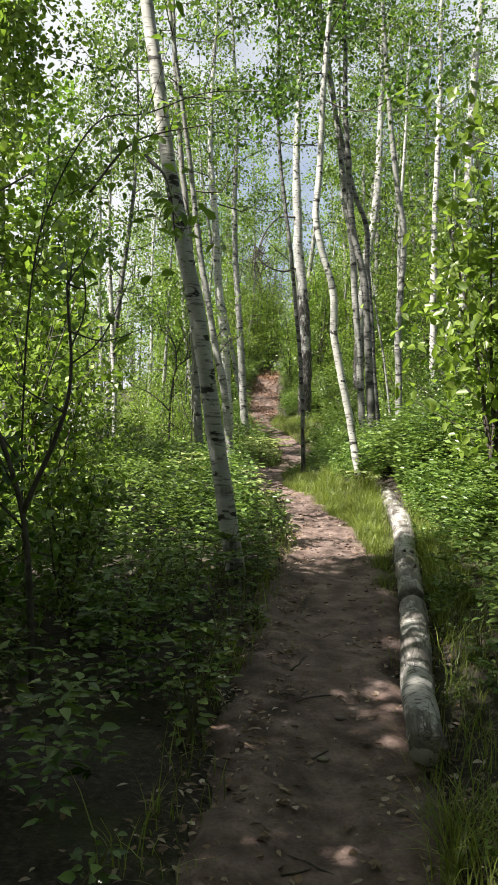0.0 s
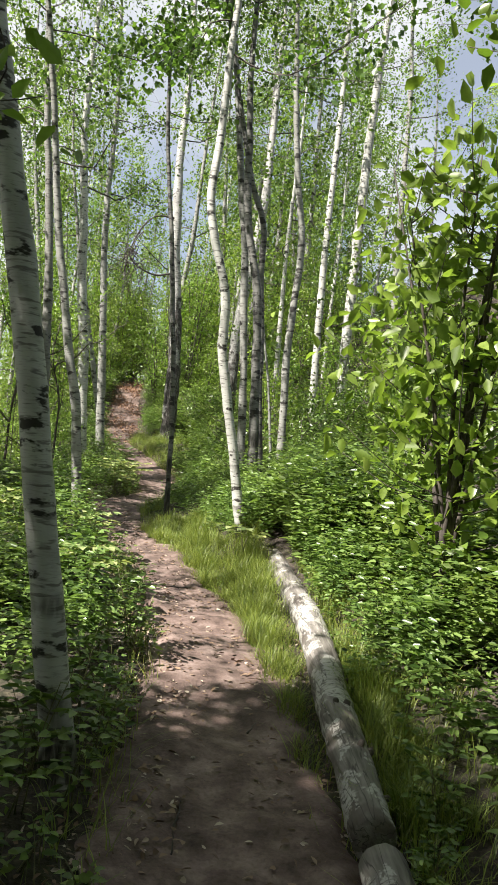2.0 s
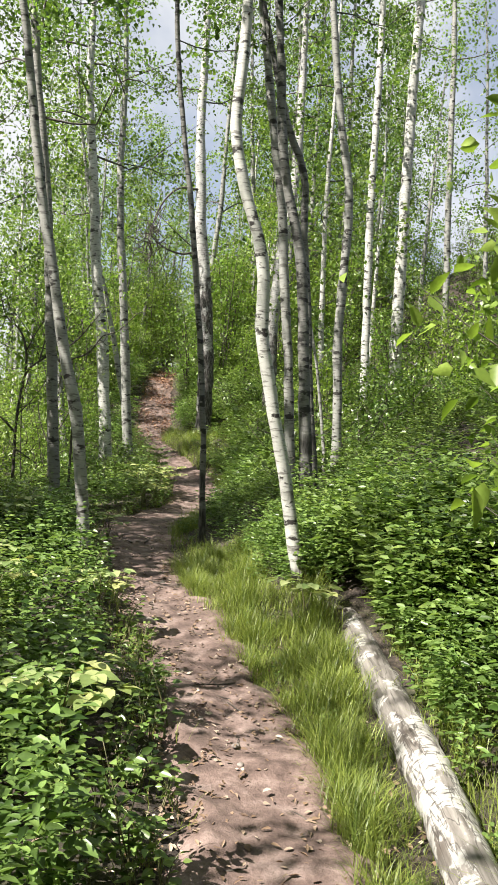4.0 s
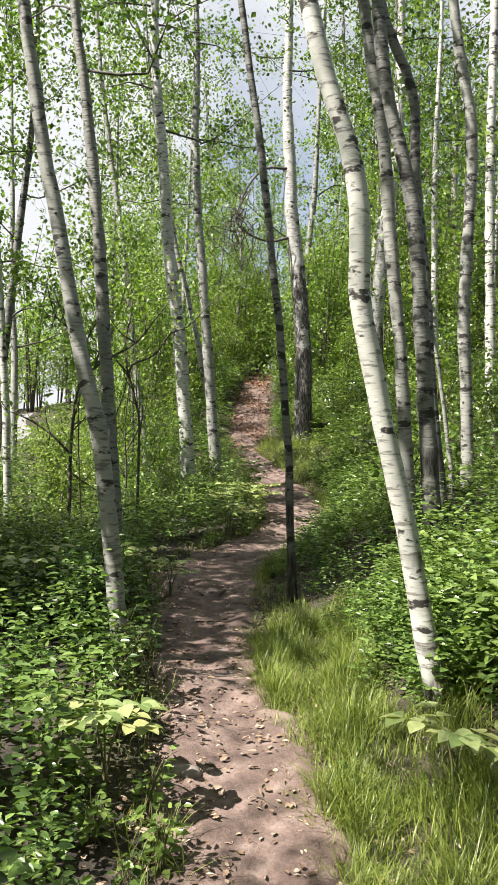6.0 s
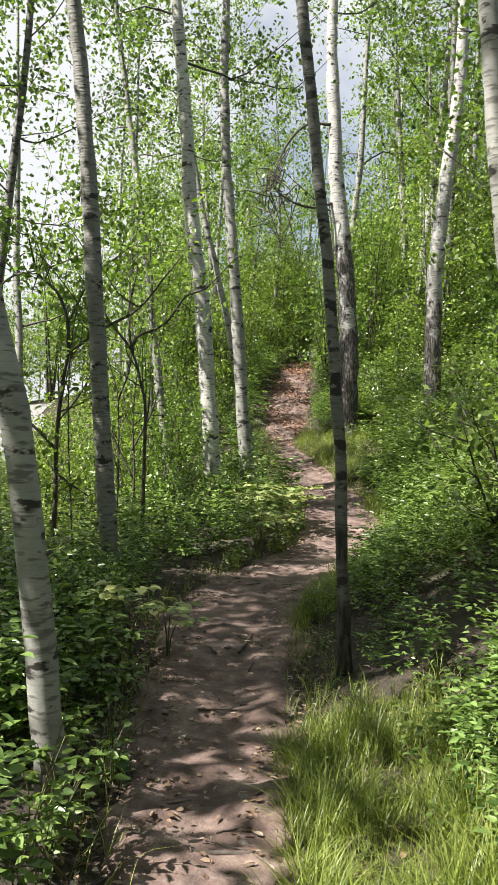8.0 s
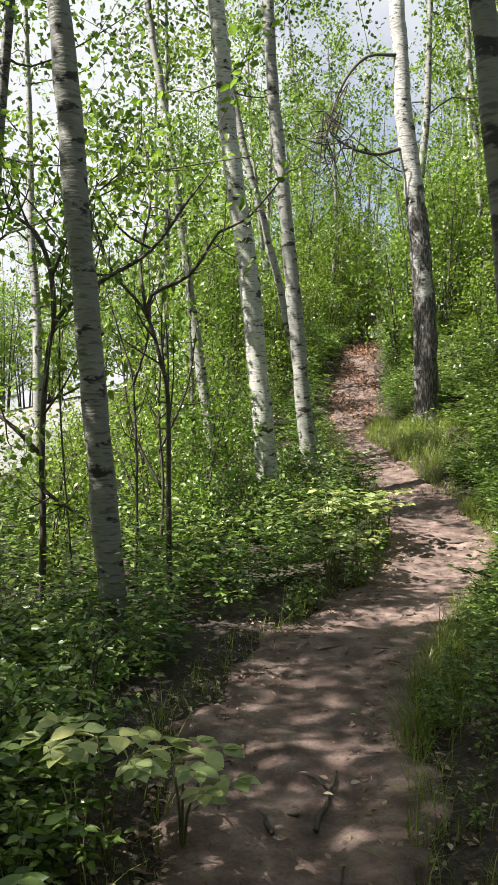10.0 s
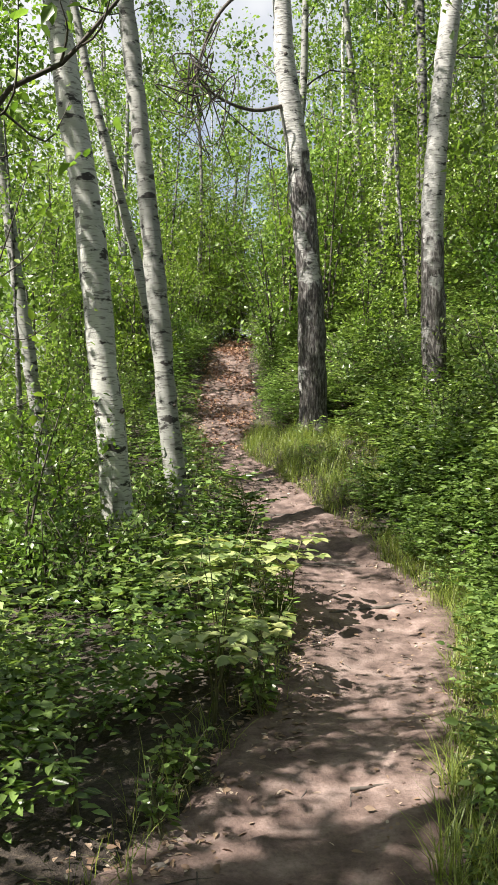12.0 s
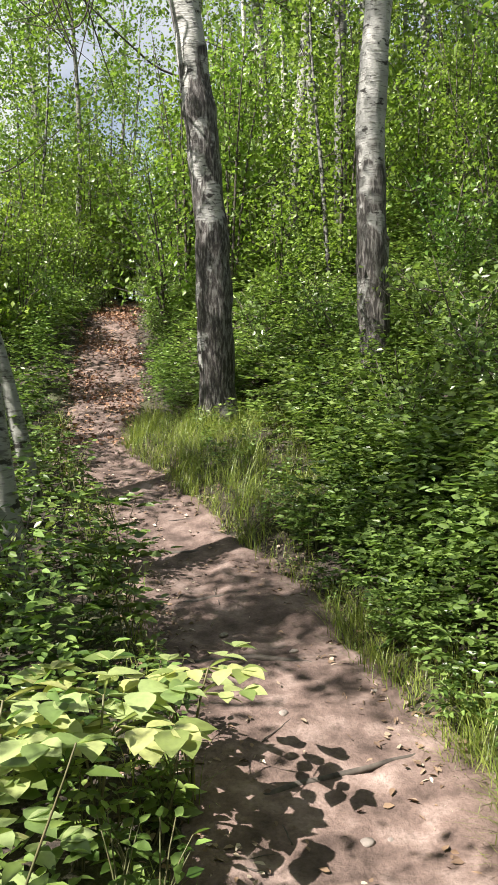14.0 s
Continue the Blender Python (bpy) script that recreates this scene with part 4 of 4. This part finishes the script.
stem_bush("sapling", -0.95, 5.3, [(0.008, [(0, 0, -0.05), (-0.05, 0, 1.0), (0.02, -0.05, 2.0), (0.3, -0.1, 2.6), (0.6, -0.15, 2.66), (0.9, -0.1, 2.8), (1.25, -0.2, 2.78)]), (0.009, [(0.6, -0.12, 2.45), (0.75, -0.3, 2.25), (0.8, -0.3, 1.95)]),
                                  (0.008, [(0.3, -0.1, 2.25), (0.5, 0.1, 2.6), (0.9, 0.2, 2.75)])], 45, "sapling arching a leafy branch over the path", 150, 0.075)
stem_bush("sapling", 2.9, 4.9, [(0.009, [(0, 0, -0.05), (-0.1, 0, 1.2), (-0.45, 0.1, 1.75), (-1.05, 0.2, 2.1), (-1.5, 0.2, 2.2)]), (0.006, [(-0.9, 0.15, 2.0), (-1.15, 0.3, 2.3), (-1.4, 0.35, 2.42)])], 46, "sapling holding bright leaves over the log", 190, 0.08)
stem_bush("sapling", -1.35, 15.9, [(0.008, [(0, 0, -0.05), (-0.05, -0.1, 1.4), (0.05, -0.2, 2.3), (0.35, -0.3, 2.65), (0.75, -0.3, 2.72), (1.2, -0.2, 2.8)]), (0.006, [(0.05, -0.2, 2.3), (-0.3, -0.2, 2.7), (-0.7, -0.1, 2.9)])], 47, "sapling holding bright yellow-green leaves over the undergrowth", 420, 0.07)


# ---- undergrowth ----
def herb(seed, height, pairs, leaf, aspect, stalks, compound=False):
    """A leafy herb at the origin: arrays of stem and leaf geometry."""
    rg = np.random.default_rng(seed)
    stems, base, way, size, thin = [], [], [], [], []
    for s in range(stalks):
        tubes = []
        stems.append(tubes)
        a = rg.uniform(0, 6.28)
        h = height * rg.uniform(0.7, 1.05)
        tip = np.array([math.cos(a), math.sin(a), 0]) * h * rg.uniform(0.1, 0.4) + [0, 0, h]
        p = spline([np.array([rg.normal(0, 0.04), rg.normal(0, 0.04), -0.03]), tip * [0.3, 0.3, 0.55], tip], 0.05)
        tubes.append(tube(p, np.linspace(0.0045, 0.0015, len(p)), 4))
        for k in range(pairs):
            i = int((0.3 + 0.7 * (k + 0.5) / pairs) * (len(p) - 1))
            b = a + k * 1.57 + rg.uniform(-0.4, 0.4)
            for side in (0, math.pi):
                d = np.array([math.cos(b + side), math.sin(b + side), rg.uniform(0.0, 0.45)])
                stalk = leaf * rg.uniform(0.3, 0.8)
                if compound:
                    arm = leaf * 2.3
                    q = p[i] + d * arm
                    base.append(p[i]), way.append(d), size.append(arm)
                    thin.append(len(base) - 1)
                    cross = np.array([-d[1], d[0], 0])
                    for f, sx in ((0.45, 1), (0.45, -1), (0.75, 1), (0.75, -1), (1.0, 0)):
                        base.append(p[i] + d * arm * f)
                        way.append(cross * sx * 0.9 + d * (0.5 if sx else 1.0) + [0, 0, -0.12])
                        size.append(leaf * rg.uniform(0.8, 1.1))
                else:
                    base.append(p[i] + d * stalk)
                    way.append(d + [0, 0, -0.25])
                    size.append(leaf * rg.uniform(0.65, 1.15) * (1.1 - 0.35 * k / pairs))
        base.append(p[-1])
        way.append(np.array([math.cos(a), math.sin(a), 0.2]))
        size.append(leaf * 0.7)
    base, way, size = np.array(base), np.array(way), np.array(size)
    normal = np.array([0, 0, 1.0]) + rg.normal(0, 0.42, (len(base), 3))
    wide = size * aspect
    wide[thin] = 0.005
    return [joined(t) for t in stems], leaves(base, way, normal, size, wide, True), leaves(base, way, normal, size * 1.1, wide * 1.05, False)


HERBS = [herb(301, 0.42, 5, 0.075, 0.52, 4), herb(302, 0.6, 6, 0.085, 0.5, 4), herb(303, 0.3, 4, 0.065, 0.6, 4), herb(304, 0.75, 7, 0.08, 0.48, 4), herb(305, 0.5, 3, 0.06, 0.55, 3, True), herb(306, 0.22, 3, 0.055, 0.7, 4)]
HERB_NAMES = ["leafy green herb with pointed leaves in undergrowth", "knee-high green herb with paired pointed leaves", "low green herb beside the path", "tall leafy green herb in the undergrowth",
              "green herb with leaflets in fives beside the path", "small round-leaved plant on the forest floor"]
HERB_MESH = [([mesh_of("stem", v, f, STEM) for v, f in st], mesh_of("foliage", a, b, LEAF_HERB, False)) for st, (a, b), _ in HERBS]


def grassy(x, y):
    """Where grass grows in place of herbs: the verge before the log, and the knoll."""
    xr = along(TRAIL_R, y)
    verge = (xr < x) & (x < 1.62) & (5.6 < y) & (y < 10.6) | (xr < x) & (x < xr + 0.45) & (10 < y) & (y < 12.4)
    edge_ = (xr < x) & (x < xr + 0.22) & (y > 10)
    knoll = (xr - 0.05 < x) & (x < 2.0) & (21.0 < y) & (y < 24.3)
    start_ = (xr < x) & (x < 1.6) & (y < 4.4)
    return verge | edge_ | knoll | start_


LOG_LINE = np.array([(0.92, 3.5), (1.25, 5.7), (1.45, 7.05), (1.63, 8.65), (1.76, 10.2)])


def near_log(x, y):
    return (np.abs(x - np.interp(y, LOG_LINE[:, 1], LOG_LINE[:, 0])) < 0.13) & (y > 3.3) & (y < 10.0)


pos = []
while len(pos) < 4700:
    y = rng.uniform(0.2, 30)
    side = rng.random() < 0.6
    reach = 5.0 if side else (3.2 if y < 17 else 4.6)
    off = reach * rng.random() ** 1.2
    x = along(TRAIL_R, y) + 0.06 + off if side else along(TRAIL_L, y) - 0.04 - off
    if grassy(x, y) and rng.random() < 0.55 or near_log(x, y):
        continue
    if y > 27 and off < 0.05:
        continue
    if side and 5.6 < y < 10.6 and x < 1.55 and rng.random() < 0.75 or (y < 5.5 and not side and off < 0.7 and rng.random() < 0.45):
        continue
    if not side and 13.0 < y < 15.7 and off < 0.4:
        continue
    pos.append((x, y, off, side))
for k in range(1150):
    y = rng.uniform(14, 24) if k % 3 else rng.uniform(6.5, 11)
    off = rng.uniform(0.1, 1.3)
    x = along(TRAIL_R, y) + off if k % 3 else np.interp(y, LOG_LINE[:, 1], LOG_LINE[:, 0]) + off
    if not (grassy(x, y) and y > 20):
        pos.append((x, y, off + 0.2, True))
while len(pos) < 6300:
    y = rng.uniform(8.8, 11.9)
    x = rng.uniform(max(along(TRAIL_R, y) + 0.5, 1.65 if y < 10.2 else 1.0), 2.6)
    if not near_log(x, y):
        pos.append((x, y, x - along(TRAIL_R, y), True))
for k in range(260):
    y = rng.uniform(11.6, 15.2)
    off = rng.uniform(0.3, 1.9)
    pos.append((along(TRAIL_L, y) - off, y, off, False))
for k in range(1500):
    y = rng.uniform(19.5, 31.5)
    off = rng.uniform(0.12, 4.2)
    if not grassy(along(TRAIL_R, y) + off, y):
        pos.append((along(TRAIL_R, y) + off, y, off + 0.2, True))
for k in range(110):
    y = rng.uniform(7.2, 10.6)
    off = rng.uniform(0.3, 1.9)
    pos.append((along(TRAIL_L, y) - off, y, off, False))
pos = np.array(pos)
kind_ = rng.integers(0, 4, len(pos))
kind_[(pos[:, 2] < 0.28)] = rng.choice((2, 5, 5, 4), (pos[:, 2] < 0.28).sum())
kind_[grassy(pos[:, 0], pos[:, 1])] = rng.choice((2, 5), grassy(pos[:, 0], pos[:, 1]).sum())
kind_[(pos[:, 2] > 0.28) & (rng.random(len(pos)) < 0.2)] = 4
size_ = rng.uniform(0.7, 1.25, len(pos)) * np.where(pos[:, 3] < 0.5, np.interp(pos[:, 1], (0, 8, 11, 15, 17, 30), (0.75, 0.8, 0.8, 0.8, 0.95, 1.0)), np.interp(pos[:, 2], (0, 0.3, 0.9), (0.5, 0.6, 0.98)))
size_ *= np.where((pos[:, 3] > 0.5) & (pos[:, 1] > 10.4) & (pos[:, 1] < 15.5), 0.72, 1.0)          # lower growth on the shady bank
turn_ = rng.uniform(0, 2 * np.pi, len(pos))
ground_ = land(pos[:, 0], pos[:, 1])
single = np.zeros(len(pos), bool)
single[np.argsort(pos[:, 2] + np.where(pos[:, 1] > 24, 5, 0))[:260]] = True
for i in np.nonzero(single)[0]:
    k = int(kind_[i])
    ob = thing("herb", pose(pos[i, 0], pos[i, 1], ground_[i], 0, 0, math.degrees(turn_[i])) @ Matrix.Scale(size_[i], 4), HERB_NAMES[k], "plant", "herbs along the path")
    for me in HERB_MESH[k][0]:
        piece("stem", me, ob)
    piece("foliage", HERB_MESH[k][1], ob)


def strewn(sel, geo):
    """One array of places and faces: copies of a herb's geometry at the chosen spots."""
    v, f = geo
    fs = f if isinstance(f, list) else [f]
    c, s = np.cos(turn_[sel]), np.sin(turn_[sel])
    x = v[None, :, 0] * c[:, None] - v[None, :, 1] * s[:, None]
    y = v[None, :, 0] * s[:, None] + v[None, :, 1] * c[:, None]
    w = np.stack([x, y, np.repeat(v[None, :, 2], len(sel), 0)], -1) * size_[sel][:, None, None]
    w += np.stack([pos[sel, 0], pos[sel, 1], ground_[sel]], -1)[:, None, :]
    return w.reshape(-1, 3), [(g[None] + (np.arange(len(sel)) * len(v))[:, None, None]).reshape(-1, g.shape[1]) for g in fs]


close = pos[:, 2] < 0.8
for k, near in [(k, n) for k in range(6) for n in (True, False)]:
    sel = np.nonzero(~single & (kind_ == k) & (close == near))[0]
    if not len(sel):
        continue
    v_, f_ = strewn(sel, HERBS[k][1 if near else 2])
    mass = piece("undergrowth", mesh_of("undergrowth", v_, f_, LEAF_HERB, False))
    tagged(mass, "thick green leafy undergrowth beneath the trees", "undergrowth", kind="stuff")

# ---- the large-leaved plants on the verge ----
def broad_plant(x, y, height, leaf, tiers, seed, label):
    """A plant with tiers of large spreading leaves on arching stalks."""
    rg = np.random.default_rng(seed)
    ob = thing("broad_leaved_plant", pose(x, y, float(land(x, y))), label, "plant")
    for s in range(tiers):
        a = s * 2.3 + rg.uniform(0, 1)
        h = height * (0.62 + 0.38 * (s + 1) / tiers)
        tip = np.array([math.cos(a) * 0.16 * height, math.sin(a) * 0.16 * height, h])
        p = spline([np.array([0, 0, -0.03]), tip * [0.3, 0.3, 0.6], tip], 0.06)
        v, q, t = tube(p, np.linspace(0.006, 0.003, len(p)), 6)
        piece("stem", mesh_of("stem", v, [q, t], STEM), ob)
        for k in range(3):
            b = a + (k - 1) * 1.5 + rg.uniform(-0.25, 0.25)
            d = np.array([math.cos(b), math.sin(b), 0.18])
            arm = leaf * 1.7
            bs = [tip, tip + d * arm * 0.55, tip + d * arm * 0.55, tip + d * arm, tip + d * arm, tip + d * arm]
            cr = np.array([-d[1], d[0], 0])
            ws = [d, cr + d * 0.5, -cr + d * 0.5, cr * 0.9 + d * 0.7, -cr * 0.9 + d * 0.7, d]
            sz = leaf * rg.uniform(0.8, 1.15, 6)
            sz[0] = arm
            wd = sz * 0.78
            wd[0] = 0.006
            v, f = ovate_leaves(np.array(bs), np.array(ws) + [0, 0, -0.2], np.array([0, 0, 1.0]) + rg.normal(0, 0.16, (6, 3)), sz, wd)
            piece("leaf", mesh_of("leaf", v, f, LEAF_BROAD, False), ob)


for x_, y_, h_, l_, n_t, lab in ((0.16, 9.85, 0.36, 0.085, 3, "large pale-leaved plant at the edge of the path"), (0.42, 18.0, 0.46, 0.12, 4, "large-leaved bright plant hanging over the path"),
                                 (0.12, 17.95, 0.5, 0.11, 4, "large-leaved bright plant among herbs"), (0.70, 18.25, 0.5, 0.085, 3, "bright plant leaning over the bare soil"),
                                 (0.44, 17.12, 0.3, 0.08, 3, "low bright plant at the edge of the path"), (0.25, 16.6, 0.4, 0.08, 3, "bright-leaved plant beside the path"),
                                 (-0.2, 13.1, 0.38, 0.075, 3, "bright-leaved plant in shade beside the path"), (-0.02, 13.25, 0.33, 0.07, 3, "bright-leaved plant in shade beside the path"),
                                 (1.42, 9.7, 0.28, 0.085, 2, "large-leaved plant in the grass"), (0.15, 8.0, 0.4, 0.09, 3, "large-leaved plant in shade beside the path"), (-0.45, 9.6, 0.5, 0.085, 4, "large-leaved plant among herbs"),
                                 (-0.8, 12.2, 0.5, 0.085, 4, "large-leaved plant among herbs"), (0.15, 17.5, 0.45, 0.085, 3, "bright-leaved plant beside the path")):
    broad_plant(x_, y_, h_, l_, n_t, int(x_ * 100 + y_ * 1000), lab)

# ---- grass ----
gp = []
while len(gp) < 12500:
    u = rng.random()
    if u < 0.48:
        y = rng.uniform(5.4, 12.3)
        x = rng.uniform(along(TRAIL_R, y) - 0.06, 1.62 if y < 10.5 else 1.3)
    elif u < 0.60:
        y, x = rng.uniform(21.0, 24.3), rng.uniform(0.5, 2.05)
    elif u < 0.72:
        y = rng.uniform(0.5, 5.0)
        x = along(TRAIL_R, y) + 0.02 + 1.6 * rng.random() ** 1.6
    elif u < 0.80:
        y = rng.uniform(14.2, 19.6)
        x = along(TRAIL_R, y) + 0.3 * rng.random()
    elif u < 0.87:
        y = rng.uniform(5.0, 10.2)
        x = np.interp(y, LOG_LINE[:, 1], LOG_LINE[:, 0]) + 0.13 + 0.5 * rng.random() ** 1.5
    else:
        y = rng.uniform(0.5, 24)
        x = along(TRAIL_R, y) + 0.25 * rng.random() ** 1.5 if rng.random() < 0.68 else along(TRAIL_L, y) - 0.22 * rng.random()
    if along(TRAIL_L, y) + 0.03 < x < along(TRAIL_R, y) - 0.02 or near_log(x, y) and rng.random() < 0.85:
        continue
    gp.append((x, y))
gp = np.repeat(np.array(gp), 5, 0) + rng.normal(0, 0.022, (12500 * 5, 2))
gz_ = land(gp[:, 0], gp[:, 1]) - 0.01
n_ = len(gp)
clump = 0.7 + 0.5 * np.sin(gp[:, 0] * 9 + gp[:, 1] * 5) * np.sin(gp[:, 1] * 7 - gp[:, 0] * 4)
tall = rng.uniform(0.05, 0.2, n_) * clump * np.where(gp[:, 1] > 20, 1.9, np.where((gp[:, 1] < 5) | (gp[:, 1] > 14), 1.4, 1.35))
ang = rng.uniform(0, 2 * np.pi, n_)
bend = rng.uniform(0.2, 1.1, n_)
dx, dy = np.cos(ang), np.sin(ang)
wid = rng.uniform(0.0011, 0.0026, n_)
rows_ = []
for f_, w_ in ((0, 1.0), (0.4, 0.9), (0.75, 0.6), (1.0, 0.05)):
    cx, cy, cz = gp[:, 0] + dx * bend * tall * f_ ** 2, gp[:, 1] + dy * bend * tall * f_ ** 2, gz_ + tall * (f_ - 0.35 * bend * f_ ** 2)
    rows_ += [np.stack([cx - dy * wid * w_, cy + dx * wid * w_, cz], -1), np.stack([cx + dy * wid * w_, cy - dx * wid * w_, cz], -1)]
v_ = np.stack(rows_, 1).reshape(-1, 3)
k_ = np.arange(n_)[:, None] * 8
f_ = np.vstack([k_ + np.array([[a, a + 1, a + 3, a + 2]]) for a in (0, 2, 4)])
tagged(piece("grass", mesh_of("grass", v_, f_, GRASS)), "long soft green grass along the path", "grass", kind="stuff")

# ---- litter, stones and sticks ----
n_ = 21000
ly = rng.uniform(0.5, 31, n_)
lu = rng.random(n_)
le = np.where(lu < 0.5, along(TRAIL_L, ly) - rng.normal(0.02, 0.13, n_), along(TRAIL_R, ly) + rng.normal(0.04, 0.13, n_))
le = np.where(lu > 0.92, rng.uniform(along(TRAIL_L, ly) - 1.2, along(TRAIL_R, ly) + 1.2), le)
inside = (le > along(TRAIL_L, ly)) & (le < along(TRAIL_R, ly))
lz = np.where(inside, np.maximum(trail_z(le, ly), land(le, ly)), land(le, ly)) + 0.014
base_ = np.stack([le, ly, lz], -1)
v_, f_ = leaves(base_, np.stack([rng.normal(0, 1, n_), rng.normal(0, 1, n_), rng.normal(0, 0.12, n_)], -1), np.array([0, 0, 1.0]) + rng.normal(0, 0.3, (n_, 3)), rng.uniform(0.012, 0.045, n_), rng.uniform(0.006, 0.026, n_))
tagged(piece("leaf_litter", mesh_of("leaf_litter", v_, f_, LITTER, False)), "dry brown fallen leaves along the path", "leaf litter", kind="stuff")
n_ = 3600
ly = 23.2 + 8.5 * rng.random(n_) ** 0.9
le = along(TRAIL_L, ly) - 0.1 + (along(TRAIL_R, ly) - along(TRAIL_L, ly) + 0.2) * rng.random(n_)
ly = np.where(np.sin(ly * 3 + le * 5) + rng.normal(0, 0.7, n_) > -0.3, ly, ly + 1.3)
base_ = np.stack([le, ly, np.maximum(trail_z(le, ly), land(le, ly)) + rng.uniform(0.005, 0.05, n_)], -1)
v_, f_ = leaves(base_, rng.normal(0, 1, (n_, 3)) * [1, 1, 0.35], np.array([0, 0, 1.0]) + rng.normal(0, 0.5, (n_, 3)), rng.uniform(0.025, 0.07, n_), rng.uniform(0.015, 0.045, n_))
tagged(piece("leaf_litter", mesh_of("leaf_litter", v_, f_, RUSSET, False)), "russet dead leaves heaped where the path climbs", "leaf litter", kind="stuff")


def pebble(seed, size):
    bm = bmesh.new()
    bmesh.ops.create_icosphere(bm, subdivisions=2, radius=1)
    for v in bm.verts:
        d = 1 + 0.25 * noise.noise(v.co * 1.3 + Vector((seed, 0, 0)))
        v.co = Vector((v.co.x * size[0] * d, v.co.y * size[1] * d, v.co.z * size[2] * d))
    me = bpy.data.meshes.new("stone")
    bm.to_mesh(me)
    bm.free()
    for p in me.polygons:
        p.use_smooth = True
    me.materials.append(STONE)
    return me


PEBBLES = [pebble(s, (0.03, 0.022, 0.012)) for s in (1.0, 4.0, 9.0)]
stone = tagged(piece("stone", pebble(17.0, (0.07, 0.05, 0.03)), at=pose(0.44, 10.08, float(trail_z(0.44, 10.08)) + 0.012)), "flat pale stone set in the path", "stone")
for i in range(46):
    y = rng.uniform(2, 24)
    x = rng.uniform(along(TRAIL_L, y), along(TRAIL_R, y))
    tagged(piece("stone", PEBBLES[i % 3], at=pose(x, y, float(max(trail_z(x, y), land(x, y))) + 0.003, 0, 0, rng.uniform(0, 360)) @ Matrix.Scale(rng.uniform(0.4, 1.0), 4)),
           "small pale stone bedded in the soil", "stone", "stones in the path")


def stick(x, y, turn, length, r, label, seed, rise=0.7):
    rg = np.random.default_rng(seed)
    t = np.linspace(-0.5, 0.5, 9)
    c, s = math.cos(radians(turn)), math.sin(radians(turn))
    off = np.cumsum(rg.normal(0, length * 0.018, 9))
    px, py = x + c * t * length - s * off, y + s * t * length + c * off
    pz = np.maximum(trail_z(px, py), land(px, py)) + r * rise
    p = np.stack([px, py, pz], -1)
    o = p[4].copy()
    tubes = [tube(p - o, r * np.linspace(1.1, 0.6, 9), 6, 0.06, rg)]
    if length > 0.3 and rise > 0:
        q = np.array([p[5], p[5] + [c * 0.06 - s * 0.05, s * 0.06 + c * 0.05, 0.012], p[5] + [c * 0.1 - s * 0.1, s * 0.1 + c * 0.1, 0.004]])
        tubes.append(tube(q - o, [r * 0.6, r * 0.4, r * 0.25], 5))
    v, f = joined(tubes)
    tagged(piece("stick", mesh_of("stick", v, f, TWIG), at=pose(*o)), label, "stick", "sticks on the path")


stick(0.40, 13.62, 82, 0.42, 0.009, "crooked dark stick lying along the path", 1)
stick(0.17, 13.5, 118, 0.28, 0.008, "thin dark stick lying on the path", 2)
stick(0.75, 9.05, 22, 0.4, 0.006, "thin root-like twig across the path", 3)
stick(0.95, 16.1, 8, 0.42, 0.007, "thin twig across the path", 4)
stick(0.75, 15.35, 10, 0.4, 0.006, "thin twig across the path", 5)
for x_, y_, turn, length, r_, seed in ((1.25, 18.35, 12, 0.7, 0.016, 11), (1.05, 19.2, -6, 0.75, 0.02, 12), (0.95, 19.95, 9, 0.7, 0.018, 13), (0.72, 20.75, -10, 0.55, 0.02, 14), (0.45, 11.3, 8, 0.5, 0.012, 15)):
    stick(x_, y_, turn, length, r_, "worn dark root crossing the bare soil", seed, -0.25)
for i in range(130):
    y = rng.uniform(2.5, 24)
    x = rng.uniform(along(TRAIL_L, y) - 0.12, along(TRAIL_R, y) + 0.12)
    stick(x, y, rng.uniform(0, 180), rng.uniform(0.08, 0.28), rng.uniform(0.002, 0.005), "short broken twig on the soil", 50 + i)

# ---- the fallen log ----
lp = np.array([(0.92, 3.5), (0.99, 4.07), (1.11, 4.77), (1.25, 5.7), (1.34, 6.35), (1.45, 7.05), (1.55, 7.8), (1.63, 8.65), (1.68, 9.3), (1.76, 10.2)])
lz = np.array([0.41, 0.455, 0.50, 0.565, 0.62, 0.675, 0.71, 0.73, 0.755, 0.84])
line = spline(np.column_stack([lp, lz]), 0.06)
lr = np.interp(line[:, 1], (3.4, 5.5, 7.5, 9.3, 10.3), (0.062, 0.072, 0.088, 0.098, 0.092))
o_ = line[0].copy()
log = thing("fallen_log", pose(*o_), "weathered grey fallen birch log lying along the path", "log")
rg_ = np.random.default_rng(77)
cut = int(np.argmin(np.abs(line[:, 1] - 5.2)))
for a, b in ((0, cut), (cut + 1, len(line))):
    v, q, t = tube(line[a:b] - o_, lr[a:b], 16, 0.05, rg_)
    piece("log_section", mesh_of("log_section", v, [q, t], LOGWOOD), log)
for k in range(9):
    i = rg_.integers(6, len(line) - 6)
    a = rg_.uniform(0.2, 2.6)
    d = np.array([math.cos(a), 0.15, abs(math.sin(a))])
    p = np.array([line[i] + d * lr[i] * 0.7, line[i] + d * (lr[i] + 0.012), line[i] + d * (lr[i] + rg_.uniform(0.014, 0.024))]) - o_
    v, q, t = tube(p, [0.016, 0.013, 0.008], 8, 0.15, rg_)
    piece("knot", mesh_of("knot", v, [q, t], TWIG), log, "dark broken branch stub")
